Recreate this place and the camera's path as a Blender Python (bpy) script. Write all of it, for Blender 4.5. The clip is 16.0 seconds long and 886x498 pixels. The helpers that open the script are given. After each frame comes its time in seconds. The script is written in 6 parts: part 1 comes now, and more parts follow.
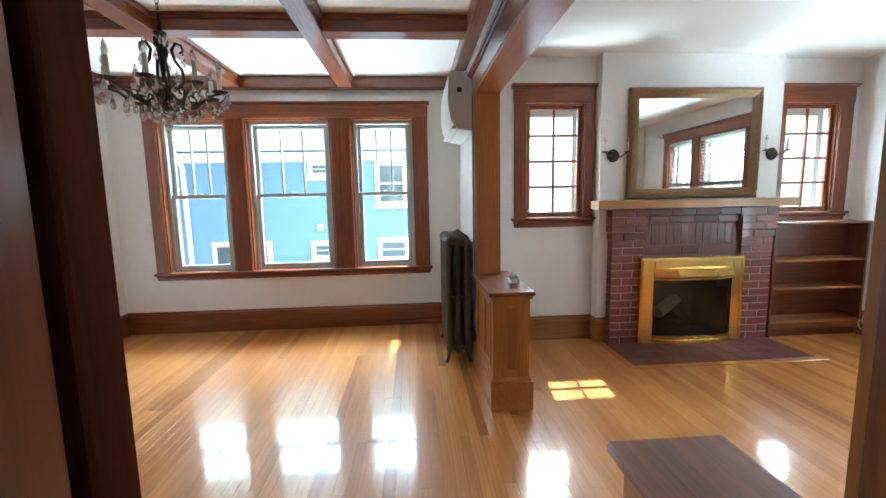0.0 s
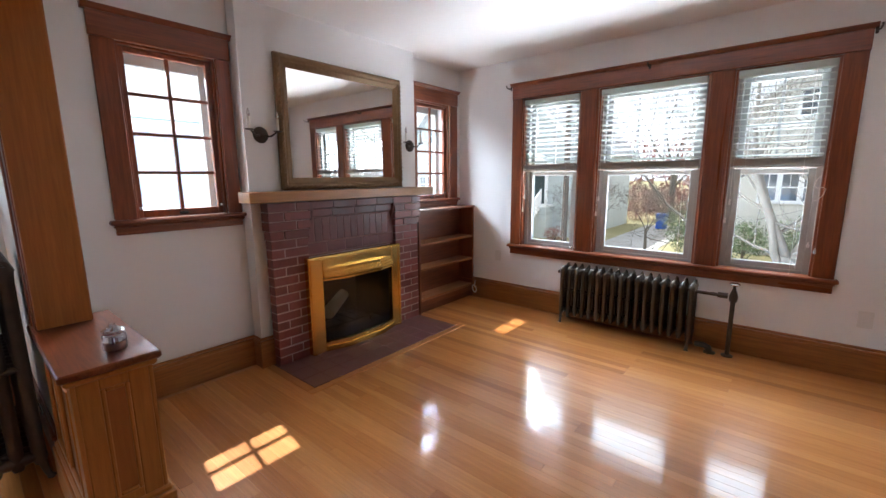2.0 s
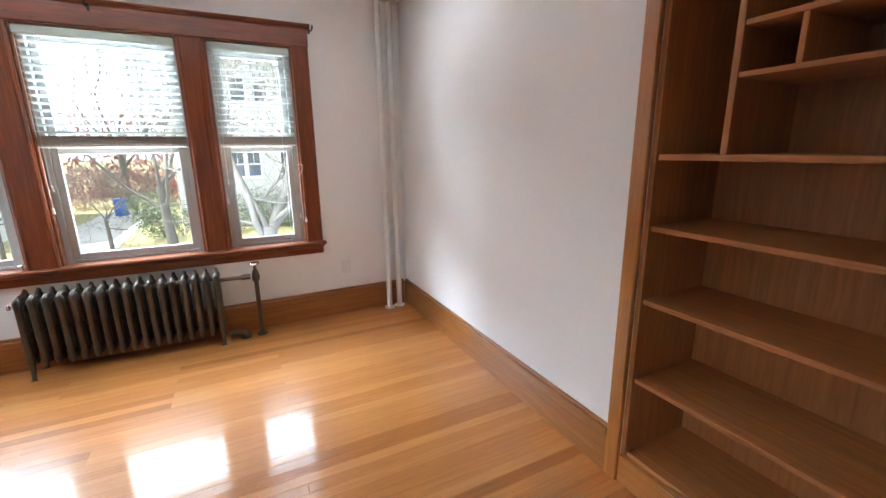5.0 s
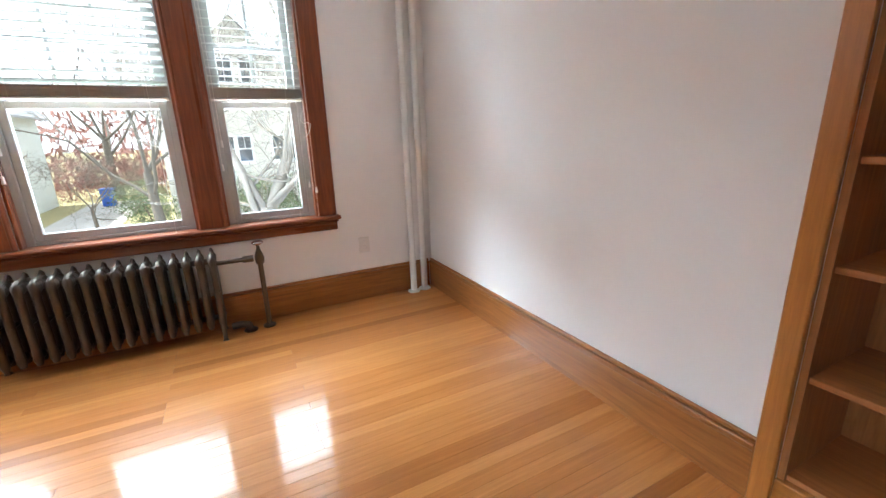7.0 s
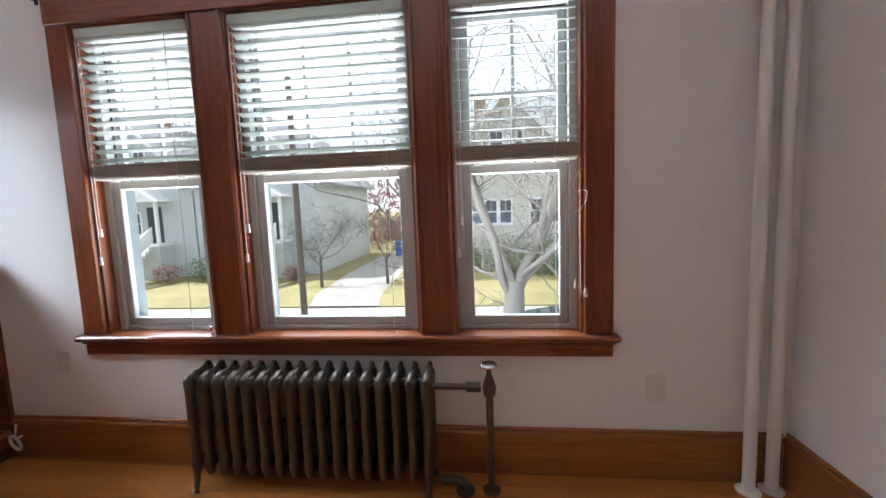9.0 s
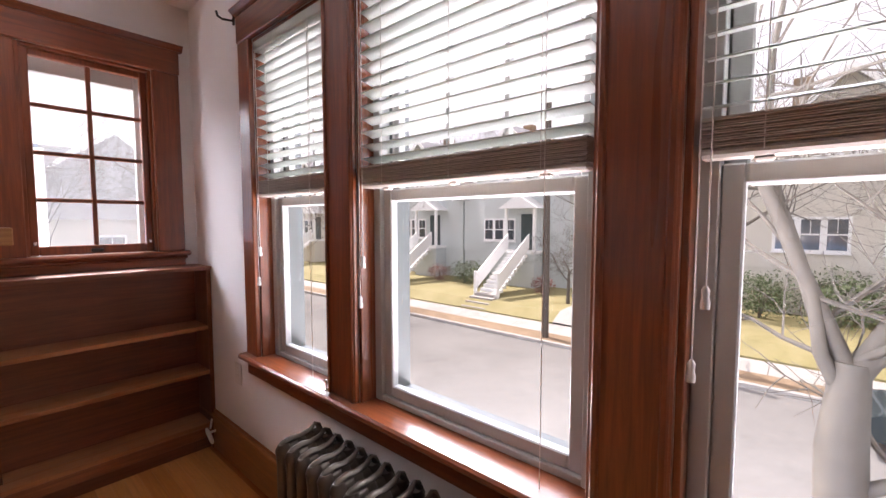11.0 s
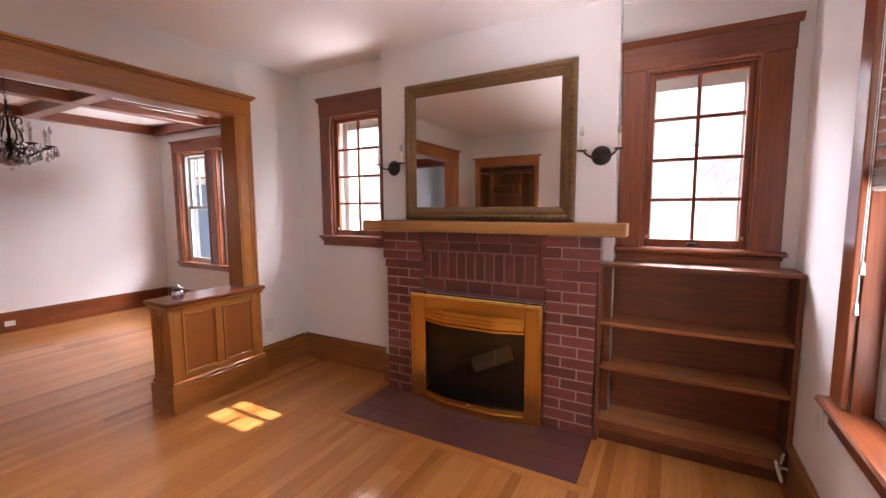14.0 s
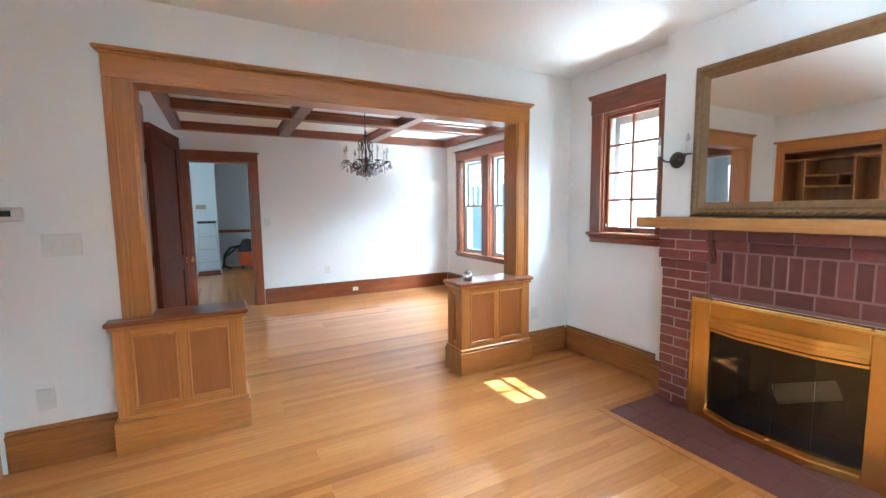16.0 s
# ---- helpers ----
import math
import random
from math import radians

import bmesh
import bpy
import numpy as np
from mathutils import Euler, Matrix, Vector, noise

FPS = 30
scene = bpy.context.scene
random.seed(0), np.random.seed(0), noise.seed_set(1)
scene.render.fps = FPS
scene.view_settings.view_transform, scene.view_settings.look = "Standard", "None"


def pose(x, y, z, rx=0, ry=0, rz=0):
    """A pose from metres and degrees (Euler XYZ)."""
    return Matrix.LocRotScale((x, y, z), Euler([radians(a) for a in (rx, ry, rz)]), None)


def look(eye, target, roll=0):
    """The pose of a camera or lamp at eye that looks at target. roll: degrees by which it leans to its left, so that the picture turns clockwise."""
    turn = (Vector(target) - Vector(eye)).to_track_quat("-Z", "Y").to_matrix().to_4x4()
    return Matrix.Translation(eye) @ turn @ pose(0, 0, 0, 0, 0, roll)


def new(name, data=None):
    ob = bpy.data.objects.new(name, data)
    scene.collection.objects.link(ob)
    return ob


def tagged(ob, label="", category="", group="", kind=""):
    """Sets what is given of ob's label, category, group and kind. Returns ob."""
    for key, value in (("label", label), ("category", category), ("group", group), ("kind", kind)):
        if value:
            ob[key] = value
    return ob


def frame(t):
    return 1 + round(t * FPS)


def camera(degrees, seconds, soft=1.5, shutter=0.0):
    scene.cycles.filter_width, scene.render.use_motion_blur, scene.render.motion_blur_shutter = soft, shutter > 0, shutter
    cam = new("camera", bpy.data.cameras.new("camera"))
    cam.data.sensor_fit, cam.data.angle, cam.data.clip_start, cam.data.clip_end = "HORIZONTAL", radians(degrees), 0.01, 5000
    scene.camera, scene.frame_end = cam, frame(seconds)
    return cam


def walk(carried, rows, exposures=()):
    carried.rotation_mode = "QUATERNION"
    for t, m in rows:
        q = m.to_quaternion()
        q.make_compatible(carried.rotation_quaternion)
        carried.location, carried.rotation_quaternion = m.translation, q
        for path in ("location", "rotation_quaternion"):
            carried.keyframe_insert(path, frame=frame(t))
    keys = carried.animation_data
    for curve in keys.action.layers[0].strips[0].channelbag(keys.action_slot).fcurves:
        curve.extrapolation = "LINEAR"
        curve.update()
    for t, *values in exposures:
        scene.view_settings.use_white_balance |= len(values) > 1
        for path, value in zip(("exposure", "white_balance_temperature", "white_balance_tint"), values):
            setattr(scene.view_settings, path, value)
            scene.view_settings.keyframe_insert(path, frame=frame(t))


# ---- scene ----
cam = camera(94.1, 16.0)
PATH = [
    (0, (-0.021, 0.244, 1.342), (0.114, 2.224, 1.097), -1.1),
    (0.5, (0.055, 0.498, 1.356), (0.44, 2.445, 1.106), -1.0),
    (1, (0.138, 0.676, 1.352), (0.923, 2.497, 1.088), -1.0),
    (1.5, (0.219, 0.867, 1.368), (1.41, 2.446, 1.072), -0.9),
    (2, (0.278, 0.942, 1.385), (1.786, 2.211, 1.041), -0.4),
    (2.5, (0.354, 1.001, 1.371), (2.087, 1.921, 0.986), -0.2),
    (3, (0.425, 1.131, 1.331), (2.315, 1.644, 0.923), 0.3),
    (3.5, (0.516, 1.185, 1.337), (2.466, 1.288, 0.907), 0.3),
    (4, (0.603, 1.225, 1.324), (2.531, 0.898, 0.906), 0.3),
    (4.5, (0.621, 1.245, 1.367), (2.454, 0.567, 0.942), -0.2),
    (4.7, (0.634, 1.25, 1.399), (2.415, 0.45, 0.964), -0.1),
    (6.8, (1.101, 1.277, 1.186), (2.777, 0.323, 0.654), -1.9),
    (7, (1.205, 1.305, 1.194), (2.922, 0.43, 0.659), -1.9),
    (7.5, (1.447, 1.335, 1.211), (3.291, 0.724, 0.734), -2.2),
    (8, (1.669, 1.33, 1.227), (3.605, 1.003, 0.844), -2.2),
    (8.2, (1.782, 1.297, 1.236), (3.743, 1.094, 0.898), -2.2),
    (10.3, (2.941, 1.132, 1.309), (4.74, 1.993, 1.163), -0.5),
    (10.5, (2.987, 1.125, 1.328), (4.725, 2.103, 1.182), 0),
    (11, (3.245, 1.171, 1.319), (4.743, 2.489, 1.186), 0),
    (11.5, (3.424, 1.239, 1.388), (4.588, 2.858, 1.238), 0.3),
    (12, (3.477, 1.306, 1.372), (4.214, 3.16, 1.229), 0.2),
    (12.5, (3.536, 1.32, 1.375), (3.785, 3.298, 1.207), -0),
    (13, (3.574, 1.292, 1.382), (3.371, 3.272, 1.191), -0.1),
    (13.5, (3.587, 1.262, 1.392), (2.974, 3.155, 1.187), -0.3),
    (14, (3.56, 1.231, 1.387), (2.598, 2.973, 1.186), -0.3),
    (14.5, (3.551, 1.198, 1.378), (2.294, 2.741, 1.179), -0.5),
    (15, (3.533, 1.16, 1.376), (2.057, 2.496, 1.18), -0.5),
    (15.5, (3.512, 1.106, 1.371), (1.869, 2.23, 1.174), -0.6),
    (16, (3.503, 1.022, 1.369), (1.747, 1.958, 1.174), -0.7),
]
# exposure and white balance drift of the camera
EXPOSURES = [(0.0, 1.85, 5250, -9), (0.5, 1.33, 5150, -11), (1.0, 1.2, 5600, 5), (1.5, 1.15, 5950, 17), (2.5, 1.25, 5450, -3), (3.2, 1.4, 5200, -9), (4.0, 1.58, 5250, -6), (4.7, 1.78, 5600, 3), (7.0, 1.75, 5800, 5), (7.5, 1.58, 5650, 1), (8.0, 1.25, 5650, 2),
             (10.5, 0.76, 6450, 24), (12.5, 0.68, 6850, 38), (13.3, 0.98, 7000, 43), (14.5, 1.75, 6300, 13), (16.0, 2.45, 5000, -7)]
walk(cam, [(r[0], look(*r[1:])) for r in PATH], EXPOSURES)

# ---- world and light ----
SUN_DIR = Vector((0.13, 1.0, 1.36)).normalized()
world = bpy.data.worlds.new("sky_world")
scene.world = world
world.use_nodes = True
wn = world.node_tree
sky = wn.nodes.new("ShaderNodeTexSky")
sky.sky_type, sky.sun_disc = "NISHITA", False
sky.sun_elevation = math.asin(SUN_DIR.z)
sky.sun_rotation = math.atan2(SUN_DIR.x, SUN_DIR.y)
sky.air_density, sky.dust_density = 1.0, 7.0
# thin white cloud veils the blue
veil = wn.nodes.new("ShaderNodeMix")
veil.data_type = "RGBA"
veil.inputs[0].default_value = 0.75
veil.inputs[7].default_value = (6.6, 6.6, 6.7, 1)
wn.links.new(sky.outputs[0], veil.inputs[6])
wn.links.new(veil.outputs[2], wn.nodes["Background"].inputs[0])
wn.nodes["Background"].inputs[1].default_value = 0.14


def sun_lamp():
    data = bpy.data.lights.new("sun", "SUN")
    data.energy, data.angle, data.color = 4.8, radians(0.5), (1.0, 0.95, 0.86)
    ob = new("sun", data)
    ob.matrix_world = look(SUN_DIR * 30, (0, 0, 0))


def day_light(eye, aim, w, h, watts, colour):
    """A wide stand-in for the bright sky, or for the sunlit ground, outside a row of windows, or an added fill lamp."""
    data = bpy.data.lights.new("day_light", "AREA")
    data.shape, data.size, data.size_y = "RECTANGLE", w, h
    data.energy, data.color = watts, colour
    ob = new("day_light", data)
    ob.matrix_world = look(eye, aim)


sun_lamp()
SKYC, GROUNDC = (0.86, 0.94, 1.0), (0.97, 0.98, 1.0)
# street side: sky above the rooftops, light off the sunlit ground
day_light((6.6, 1.95, 4.6), (4.2, 1.95, 3.5), 6.5, 3.6, 540, SKYC)
day_light((8.6, 7.2, 5.0), (4.1, 1.4, 1.4), 4.5, 2.6, 750, SKYC)
# unseen fill lamp added level with the windows, brightens the west wall
day_light((9.0, -3.6, 1.2), (4.1, 2.0, 1.6), 3.4, 2.6, 130, SKYC)
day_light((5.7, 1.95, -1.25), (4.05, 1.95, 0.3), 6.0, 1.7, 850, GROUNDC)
# garden side: sky over the neighbour's roof, light off the passage
day_light((-1.2, 7.0, 3.35), (-1.2, 4.6, 2.2), 7.0, 1.6, 290, SKYC)
day_light((2.6, 7.4, 4.9), (2.6, 4.1, 2.6), 6.0, 3.4, 1250, SKYC)
day_light((-1.2, 5.6, -0.6), (-1.2, 4.75, 0.7), 4.4, 1.15, 270, GROUNDC)
day_light((2.5, 5.2, -0.2), (2.5, 4.2, 1.2), 3.4, 1.0, 80, GROUNDC)
# fill lamps added inside the hall and the far room, out of sight; no windows built there
day_light((-0.4, -1.9, 1.5), (-0.2, 0.0, 1.3), 0.9, 1.2, 2.2, SKYC)
day_light((-5.2, -1.15, 1.5), (-5.2, 0.5, 1.3), 1.4, 1.3, 11, SKYC)

# ---- materials ----


def material(name):
    m = bpy.data.materials.new(name)
    m.use_nodes = True
    return m, m.node_tree.nodes, m.node_tree.links, m.node_tree.nodes["Principled BSDF"]


def coords(N, L, scale=(1, 1, 1), offset_random=False):
    tc = N.new("ShaderNodeTexCoord")
    mp = N.new("ShaderNodeMapping")
    mp.inputs["Scale"].default_value = scale
    L.new(tc.outputs["Object"], mp.inputs["Vector"])
    if offset_random:
        oi = N.new("ShaderNodeObjectInfo")
        geo = N.new("ShaderNodeNewGeometry")
        add = N.new("ShaderNodeMath")
        L.new(oi.outputs["Random"], add.inputs[0])
        L.new(geo.outputs["Random Per Island"], add.inputs[1])
        mul = N.new("ShaderNodeVectorMath")
        mul.operation = "SCALE"
        mul.inputs[0].default_value = (17.0, 31.0, 23.0)
        L.new(add.outputs[0], mul.inputs["Scale"])
        L.new(mul.outputs[0], mp.inputs["Location"])
        fr = N.new("ShaderNodeMath")
        fr.operation = "FRACT"
        L.new(add.outputs[0], fr.inputs[0])
        return mp.outputs[0], fr.outputs[0]
    return mp.outputs[0], None


def noise_tex(N, L, vec, scale, detail=4.0, rough=0.6, distort=0.0):
    n = N.new("ShaderNodeTexNoise")
    n.inputs["Scale"].default_value, n.inputs["Detail"].default_value = scale, detail
    n.inputs["Roughness"].default_value, n.inputs["Distortion"].default_value = rough, distort
    L.new(vec, n.inputs["Vector"])
    return n.outputs["Fac"]


def ramp(N, L, fac, stops):
    r = N.new("ShaderNodeValToRGB")
    while len(r.color_ramp.elements) < len(stops):
        r.color_ramp.elements.new(0.5)
    for e, (p, c) in zip(r.color_ramp.elements, stops):
        e.position, e.color = p, (*c, 1)
    L.new(fac, r.inputs[0])
    return r.outputs[0]


def mix(N, L, fac, a, b, mode="MIX"):
    m = N.new("ShaderNodeMix")
    m.data_type, m.blend_type = "RGBA", mode
    for sock, v in ((m.inputs[0], fac), (m.inputs[6], a), (m.inputs[7], b)):
        if isinstance(v, bpy.types.NodeSocket):
            L.new(v, sock)
        elif isinstance(v, (int, float)):
            sock.default_value = v
        else:
            sock.default_value = (*v, 1)
    return m.outputs[2]


def bump(N, L, bsdf, height, strength, distance=0.002):
    b = N.new("ShaderNodeBump")
    b.inputs["Strength"].default_value, b.inputs["Distance"].default_value = strength, distance
    L.new(height, b.inputs["Height"])
    L.new(b.outputs[0], bsdf.inputs["Normal"])


def rng(N, L, fac, lo, hi):
    m = N.new("ShaderNodeMapRange")
    m.inputs["To Min"].default_value, m.inputs["To Max"].default_value = lo, hi
    L.new(fac, m.inputs["Value"])
    return m.outputs[0]


def wood(name, dark, light, grain, rough=0.3, coat=0.3, vary=0.35, bumpy=0.12, gloss=0.5):
    """Stained wood with grain along x, y or z."""
    m, N, L, B = material(name)
    sc = {"x": (1.2, 22, 22), "y": (22, 1.2, 22), "z": (22, 22, 1.2)}[grain]
    v, r = coords(N, L, sc, True)
    fine = noise_tex(N, L, v, 3.0, 6, 0.65, 0.6)
    v2, _ = coords(N, L, tuple(s * 0.12 for s in sc), True)
    broad = noise_tex(N, L, v2, 2.0, 3, 0.5, 1.2)
    col = ramp(N, L, fine, [(0.3, dark), (0.72, light)])
    tone = rng(N, L, broad, 1 - vary, 1 + vary * 0.6)
    col = mix(N, L, 1.0, col, tone, "MULTIPLY")
    L.new(col, B.inputs["Base Color"])
    L.new(rng(N, L, broad, rough * 0.8, rough * 1.35), B.inputs["Roughness"])
    B.inputs["Coat Weight"].default_value, B.inputs["Coat Roughness"].default_value = coat, 0.18
    B.inputs["Specular IOR Level"].default_value = gloss
    bump(N, L, B, fine, bumpy, 0.0015)
    return m


def floor_wood():
    m, N, L, B = material("oak_floor")
    v, r = coords(N, L, (26, 1.1, 26), True)
    fine = noise_tex(N, L, v, 3.0, 6, 0.6, 0.5)
    v2, _ = coords(N, L, (1.2, 0.35, 1))
    broad = noise_tex(N, L, v2, 1.6, 2, 0.5)
    base = ramp(N, L, r, [(0.0, (0.33, 0.115, 0.025)), (0.05, (0.38, 0.14, 0.031)), (0.1, (0.46, 0.178, 0.044)), (0.55, (0.515, 0.214, 0.058)), (1.0, (0.585, 0.263, 0.08))])
    grain = ramp(N, L, fine, [(0.28, (0.82, 0.77, 0.7)), (0.65, (1.04, 1.02, 1.0))])
    col = mix(N, L, 1.0, base, grain, "MULTIPLY")
    L.new(col, B.inputs["Base Color"])
    L.new(rng(N, L, broad, 0.26, 0.4), B.inputs["Roughness"])
    B.inputs["Coat Weight"].default_value = 0.62
    B.inputs["Specular IOR Level"].default_value = 0.2
    B.inputs["Coat IOR"].default_value = 1.48
    L.new(rng(N, L, broad, 0.05, 0.11), B.inputs["Coat Roughness"])
    wav = noise_tex(N, L, coords(N, L, (9, 2.2, 9))[0], 2.0, 2, 0.5)
    both = N.new("ShaderNodeMath")
    both.operation = "MULTIPLY_ADD"
    both.inputs[1].default_value = 0.25
    L.new(fine, both.inputs[0])
    L.new(wav, both.inputs[2])
    bump(N, L, B, both.outputs[0], 0.045, 0.004)
    return m


def plaster(name, colour, strength=0.15, rough=0.75):
    m, N, L, B = material(name)
    v, _ = coords(N, L)
    broad = noise_tex(N, L, v, 0.9, 3, 0.5)
    fine = noise_tex(N, L, v, 60, 4, 0.6)
    c = mix(N, L, broad, tuple(k * 0.95 for k in colour), tuple(min(1, k * 1.03) for k in colour))
    L.new(c, B.inputs["Base Color"])
    B.inputs["Roughness"].default_value = rough
    lump = noise_tex(N, L, v, 5, 3, 0.5)
    add = N.new("ShaderNodeMath")
    L.new(fine, add.inputs[0])
    L.new(lump, add.inputs[1])
    bump(N, L, B, add.outputs[0], strength, 0.003)
    return m


def simple(name, colour, rough=0.5, metal=0.0, vary=0.12, scale=12.0, bumpy=0.05, coat=0.0, island=False):
    m, N, L, B = material(name)
    v, r = coords(N, L, (1, 1, 1), island)
    n = noise_tex(N, L, v, scale, 5, 0.6)
    c = mix(N, L, n, tuple(k * (1 - vary) for k in colour), tuple(min(1, k * (1 + vary)) for k in colour))
    if island:
        c = mix(N, L, 1.0, c, rng(N, L, r, 0.72, 1.2), "MULTIPLY")
    L.new(c, B.inputs["Base Color"])
    L.new(rng(N, L, n, max(0.02, rough * 0.75), min(1, rough * 1.25)), B.inputs["Roughness"])
    B.inputs["Metallic"].default_value, B.inputs["Coat Weight"].default_value = metal, coat
    bump(N, L, B, n, bumpy, 0.002)
    return m


def glass(name, tint=(1, 1, 1), gloss=0.06, haze=0.0):
    """A thin pane: straight through, with a faint reflection and a film of dust that scatters light."""
    m, N, L, B = material(name)
    N.remove(B)
    out = N["Material Output"]
    tr = N.new("ShaderNodeBsdfTransparent")
    tr.inputs[0].default_value = (*tint, 1)
    gl = N.new("ShaderNodeBsdfGlossy")
    gl.inputs["Roughness"].default_value = 0.02
    lw = N.new("ShaderNodeLayerWeight")
    pw = N.new("ShaderNodeMath")
    pw.operation = "POWER"
    pw.inputs[1].default_value = 5.0
    L.new(lw.outputs["Facing"], pw.inputs[0])
    fr = N.new("ShaderNodeMath")
    fr.operation = "MULTIPLY_ADD"
    fr.inputs[1].default_value, fr.inputs[2].default_value = 0.5, gloss * 0.4
    L.new(pw.outputs[0], fr.inputs[0])
    ms = N.new("ShaderNodeMixShader")
    L.new(fr.outputs[0], ms.inputs[0])
    L.new(tr.outputs[0], ms.inputs[1])
    L.new(gl.outputs[0], ms.inputs[2])
    last = ms
    if haze:
        du = N.new("ShaderNodeBsdfTranslucent")
        du.inputs[0].default_value = (0.95, 0.95, 0.95, 1)
        last = N.new("ShaderNodeMixShader")
        film = noise_tex(N, L, coords(N, L)[0], 3.0, 4, 0.6)
        L.new(rng(N, L, film, haze * 0.7, haze * 1.3), last.inputs[0])
        L.new(ms.outputs[0], last.inputs[1])
        L.new(du.outputs[0], last.inputs[2])
    L.new(last.outputs[0], out.inputs["Surface"])
    return m


def siding(name, colour):
    m, N, L, B = material(name)
    v, _ = coords(N, L)
    n = noise_tex(N, L, v, 3, 4)
    L.new(mix(N, L, n, tuple(k * 0.9 for k in colour), tuple(k * 1.1 for k in colour)), B.inputs["Base Color"])
    B.inputs["Roughness"].default_value = 0.6
    return m


def ground_mat(name, stops, scale, rough=0.9):
    m, N, L, B = material(name)
    v, _ = coords(N, L)
    a = noise_tex(N, L, v, scale, 6, 0.65, 0.4)
    b = noise_tex(N, L, v, scale * 14, 3, 0.6)
    s = N.new("ShaderNodeMath")
    s.operation = "MULTIPLY_ADD"
    s.inputs[1].default_value, s.inputs[2].default_value = 0.35, 0.0
    L.new(b, s.inputs[0])
    t = N.new("ShaderNodeMath")
    L.new(a, t.inputs[0])
    L.new(s.outputs[0], t.inputs[1])
    L.new(ramp(N, L, t.outputs[0], stops), B.inputs["Base Color"])
    B.inputs["Roughness"].default_value = rough
    bump(N, L, B, b, 0.3, 0.02)
    return m


WALL = plaster("white_wall_paint", (0.82, 0.81, 0.8))
CEIL = plaster("ceiling_paint", (0.84, 0.83, 0.81), 0.25)
OAK = {g: wood("stained_oak_" + g, (0.38, 0.14, 0.028), (0.54, 0.215, 0.045), g) for g in "xyz"}
GUM = {g: wood("red_stained_trim_" + g, (0.14, 0.034, 0.011), (0.3, 0.08, 0.024), g, 0.28, 0.5) for g in "xyz"}
DARK = {g: wood("dark_bookcase_wood_" + g, (0.13, 0.038, 0.015), (0.25, 0.079, 0.028), g, 0.4, 0.2) for g in "xyz"}
REDSHELF = {g: wood("reddish_shelf_wood_" + g, (0.17, 0.052, 0.018), (0.32, 0.11, 0.038), g, 0.42, 0.15) for g in "xyz"}
SHELFMID = {g: wood("worn_brown_shelf_wood_" + g, (0.27, 0.096, 0.034), (0.42, 0.165, 0.056), g, 0.5, 0.05) for g in "xyz"}
SHELF = {g: wood("worn_shelf_wood_" + g, (0.33, 0.125, 0.036), (0.52, 0.22, 0.066), g, 0.5, 0.05) for g in "xyz"}
MAHOG = {g: wood("mahogany_door_" + g, (0.2, 0.055, 0.026), (0.3, 0.085, 0.038), g, 0.28, 0.5) for g in "xyz"}
LEAF = {g: wood("dark_mahogany_leaf_" + g, (0.07, 0.016, 0.007), (0.13, 0.03, 0.012), g, 0.55, 0.0, 0.35, 0.12, 0.12) for g in "xyz"}
PANEL = wood("reddish_oak_panel", (0.32, 0.107, 0.025), (0.39, 0.136, 0.034), "z", 0.3, 0.3, 0.2)
MANTEL = wood("mantel_oak", (0.38, 0.17, 0.05), (0.52, 0.26, 0.085), "x", 0.35, 0.2)
FLOOR = floor_wood()
BASE = {g: wood("baseboard_wood_" + g, (0.24, 0.088, 0.02), (0.42, 0.165, 0.04), g, 0.32, 0.4) for g in "xy"}
BRICK = simple("glazed_red_brick", (0.2, 0.056, 0.047), 0.32, 0, 0.3, 25, 0.2, 0.25, True)
DARKBRICK = simple("dark_red_brick", (0.14, 0.042, 0.036), 0.45, 0, 0.3, 25, 0.2, 0.1, True)
MORTAR = simple("mortar", (0.42, 0.3, 0.275), 0.95, 0, 0.15, 60, 0.4)
HEARTH = simple("hearth_tile", (0.125, 0.042, 0.037), 0.5, 0, 0.25, 14, 0.08, 0.06, False)
BRASS = simple("polished_brass", (0.8, 0.52, 0.15), 0.24, 1.0, 0.06, 6, 0.0)
CHROME = simple("chrome", (0.75, 0.74, 0.72), 0.15, 1.0, 0.05)
IRON = simple("bronze_iron", (0.05, 0.04, 0.034), 0.45, 0.7, 0.3, 30, 0.2)
RAD = simple("bronze_radiator_paint", (0.088, 0.069, 0.052), 0.42, 0.45, 0.35, 18, 0.3)
SOOTBLACK = simple("firebox_soot", (0.085, 0.075, 0.066), 0.95, 0, 0.4, 8, 0.3)
BARK = simple("bark", (0.105, 0.09, 0.072), 0.9, 0, 0.35, 9, 0.8)
WHITE = simple("white_paint_gloss", (0.8, 0.8, 0.78), 0.35, 0, 0.03, 6, 0.02)
VINYL = simple("white_vinyl", (0.43, 0.44, 0.425), 0.4, 0, 0.03, 6, 0.02)
# outer frame coloured darker than the vinyl to offset the strong street lamps
TRACK = simple("darkened_storm_track", (0.07, 0.08, 0.078), 0.6, 0, 0.1)
PLASTIC = simple("white_plastic", (0.72, 0.71, 0.68), 0.35, 0, 0.02)
BLACK = simple("black_plastic", (0.02, 0.02, 0.02), 0.4)
CORD = simple("white_cord", (0.75, 0.72, 0.68), 0.8)
GILT = simple("antique_gilt", (0.19, 0.108, 0.045), 0.45, 0.35, 0.45, 40, 0.5)
CRYSTAL = glass("crystal_glass", (0.93, 0.93, 0.95), 1.25)
CANDLE = simple("candle_sleeve", (0.78, 0.75, 0.68), 0.5)
ALU = simple("ladder_aluminium", (0.55, 0.55, 0.55), 0.4, 0.8)
GLASS = glass("window_glass", (0.97, 0.985, 0.98), 0.06, 0.0)
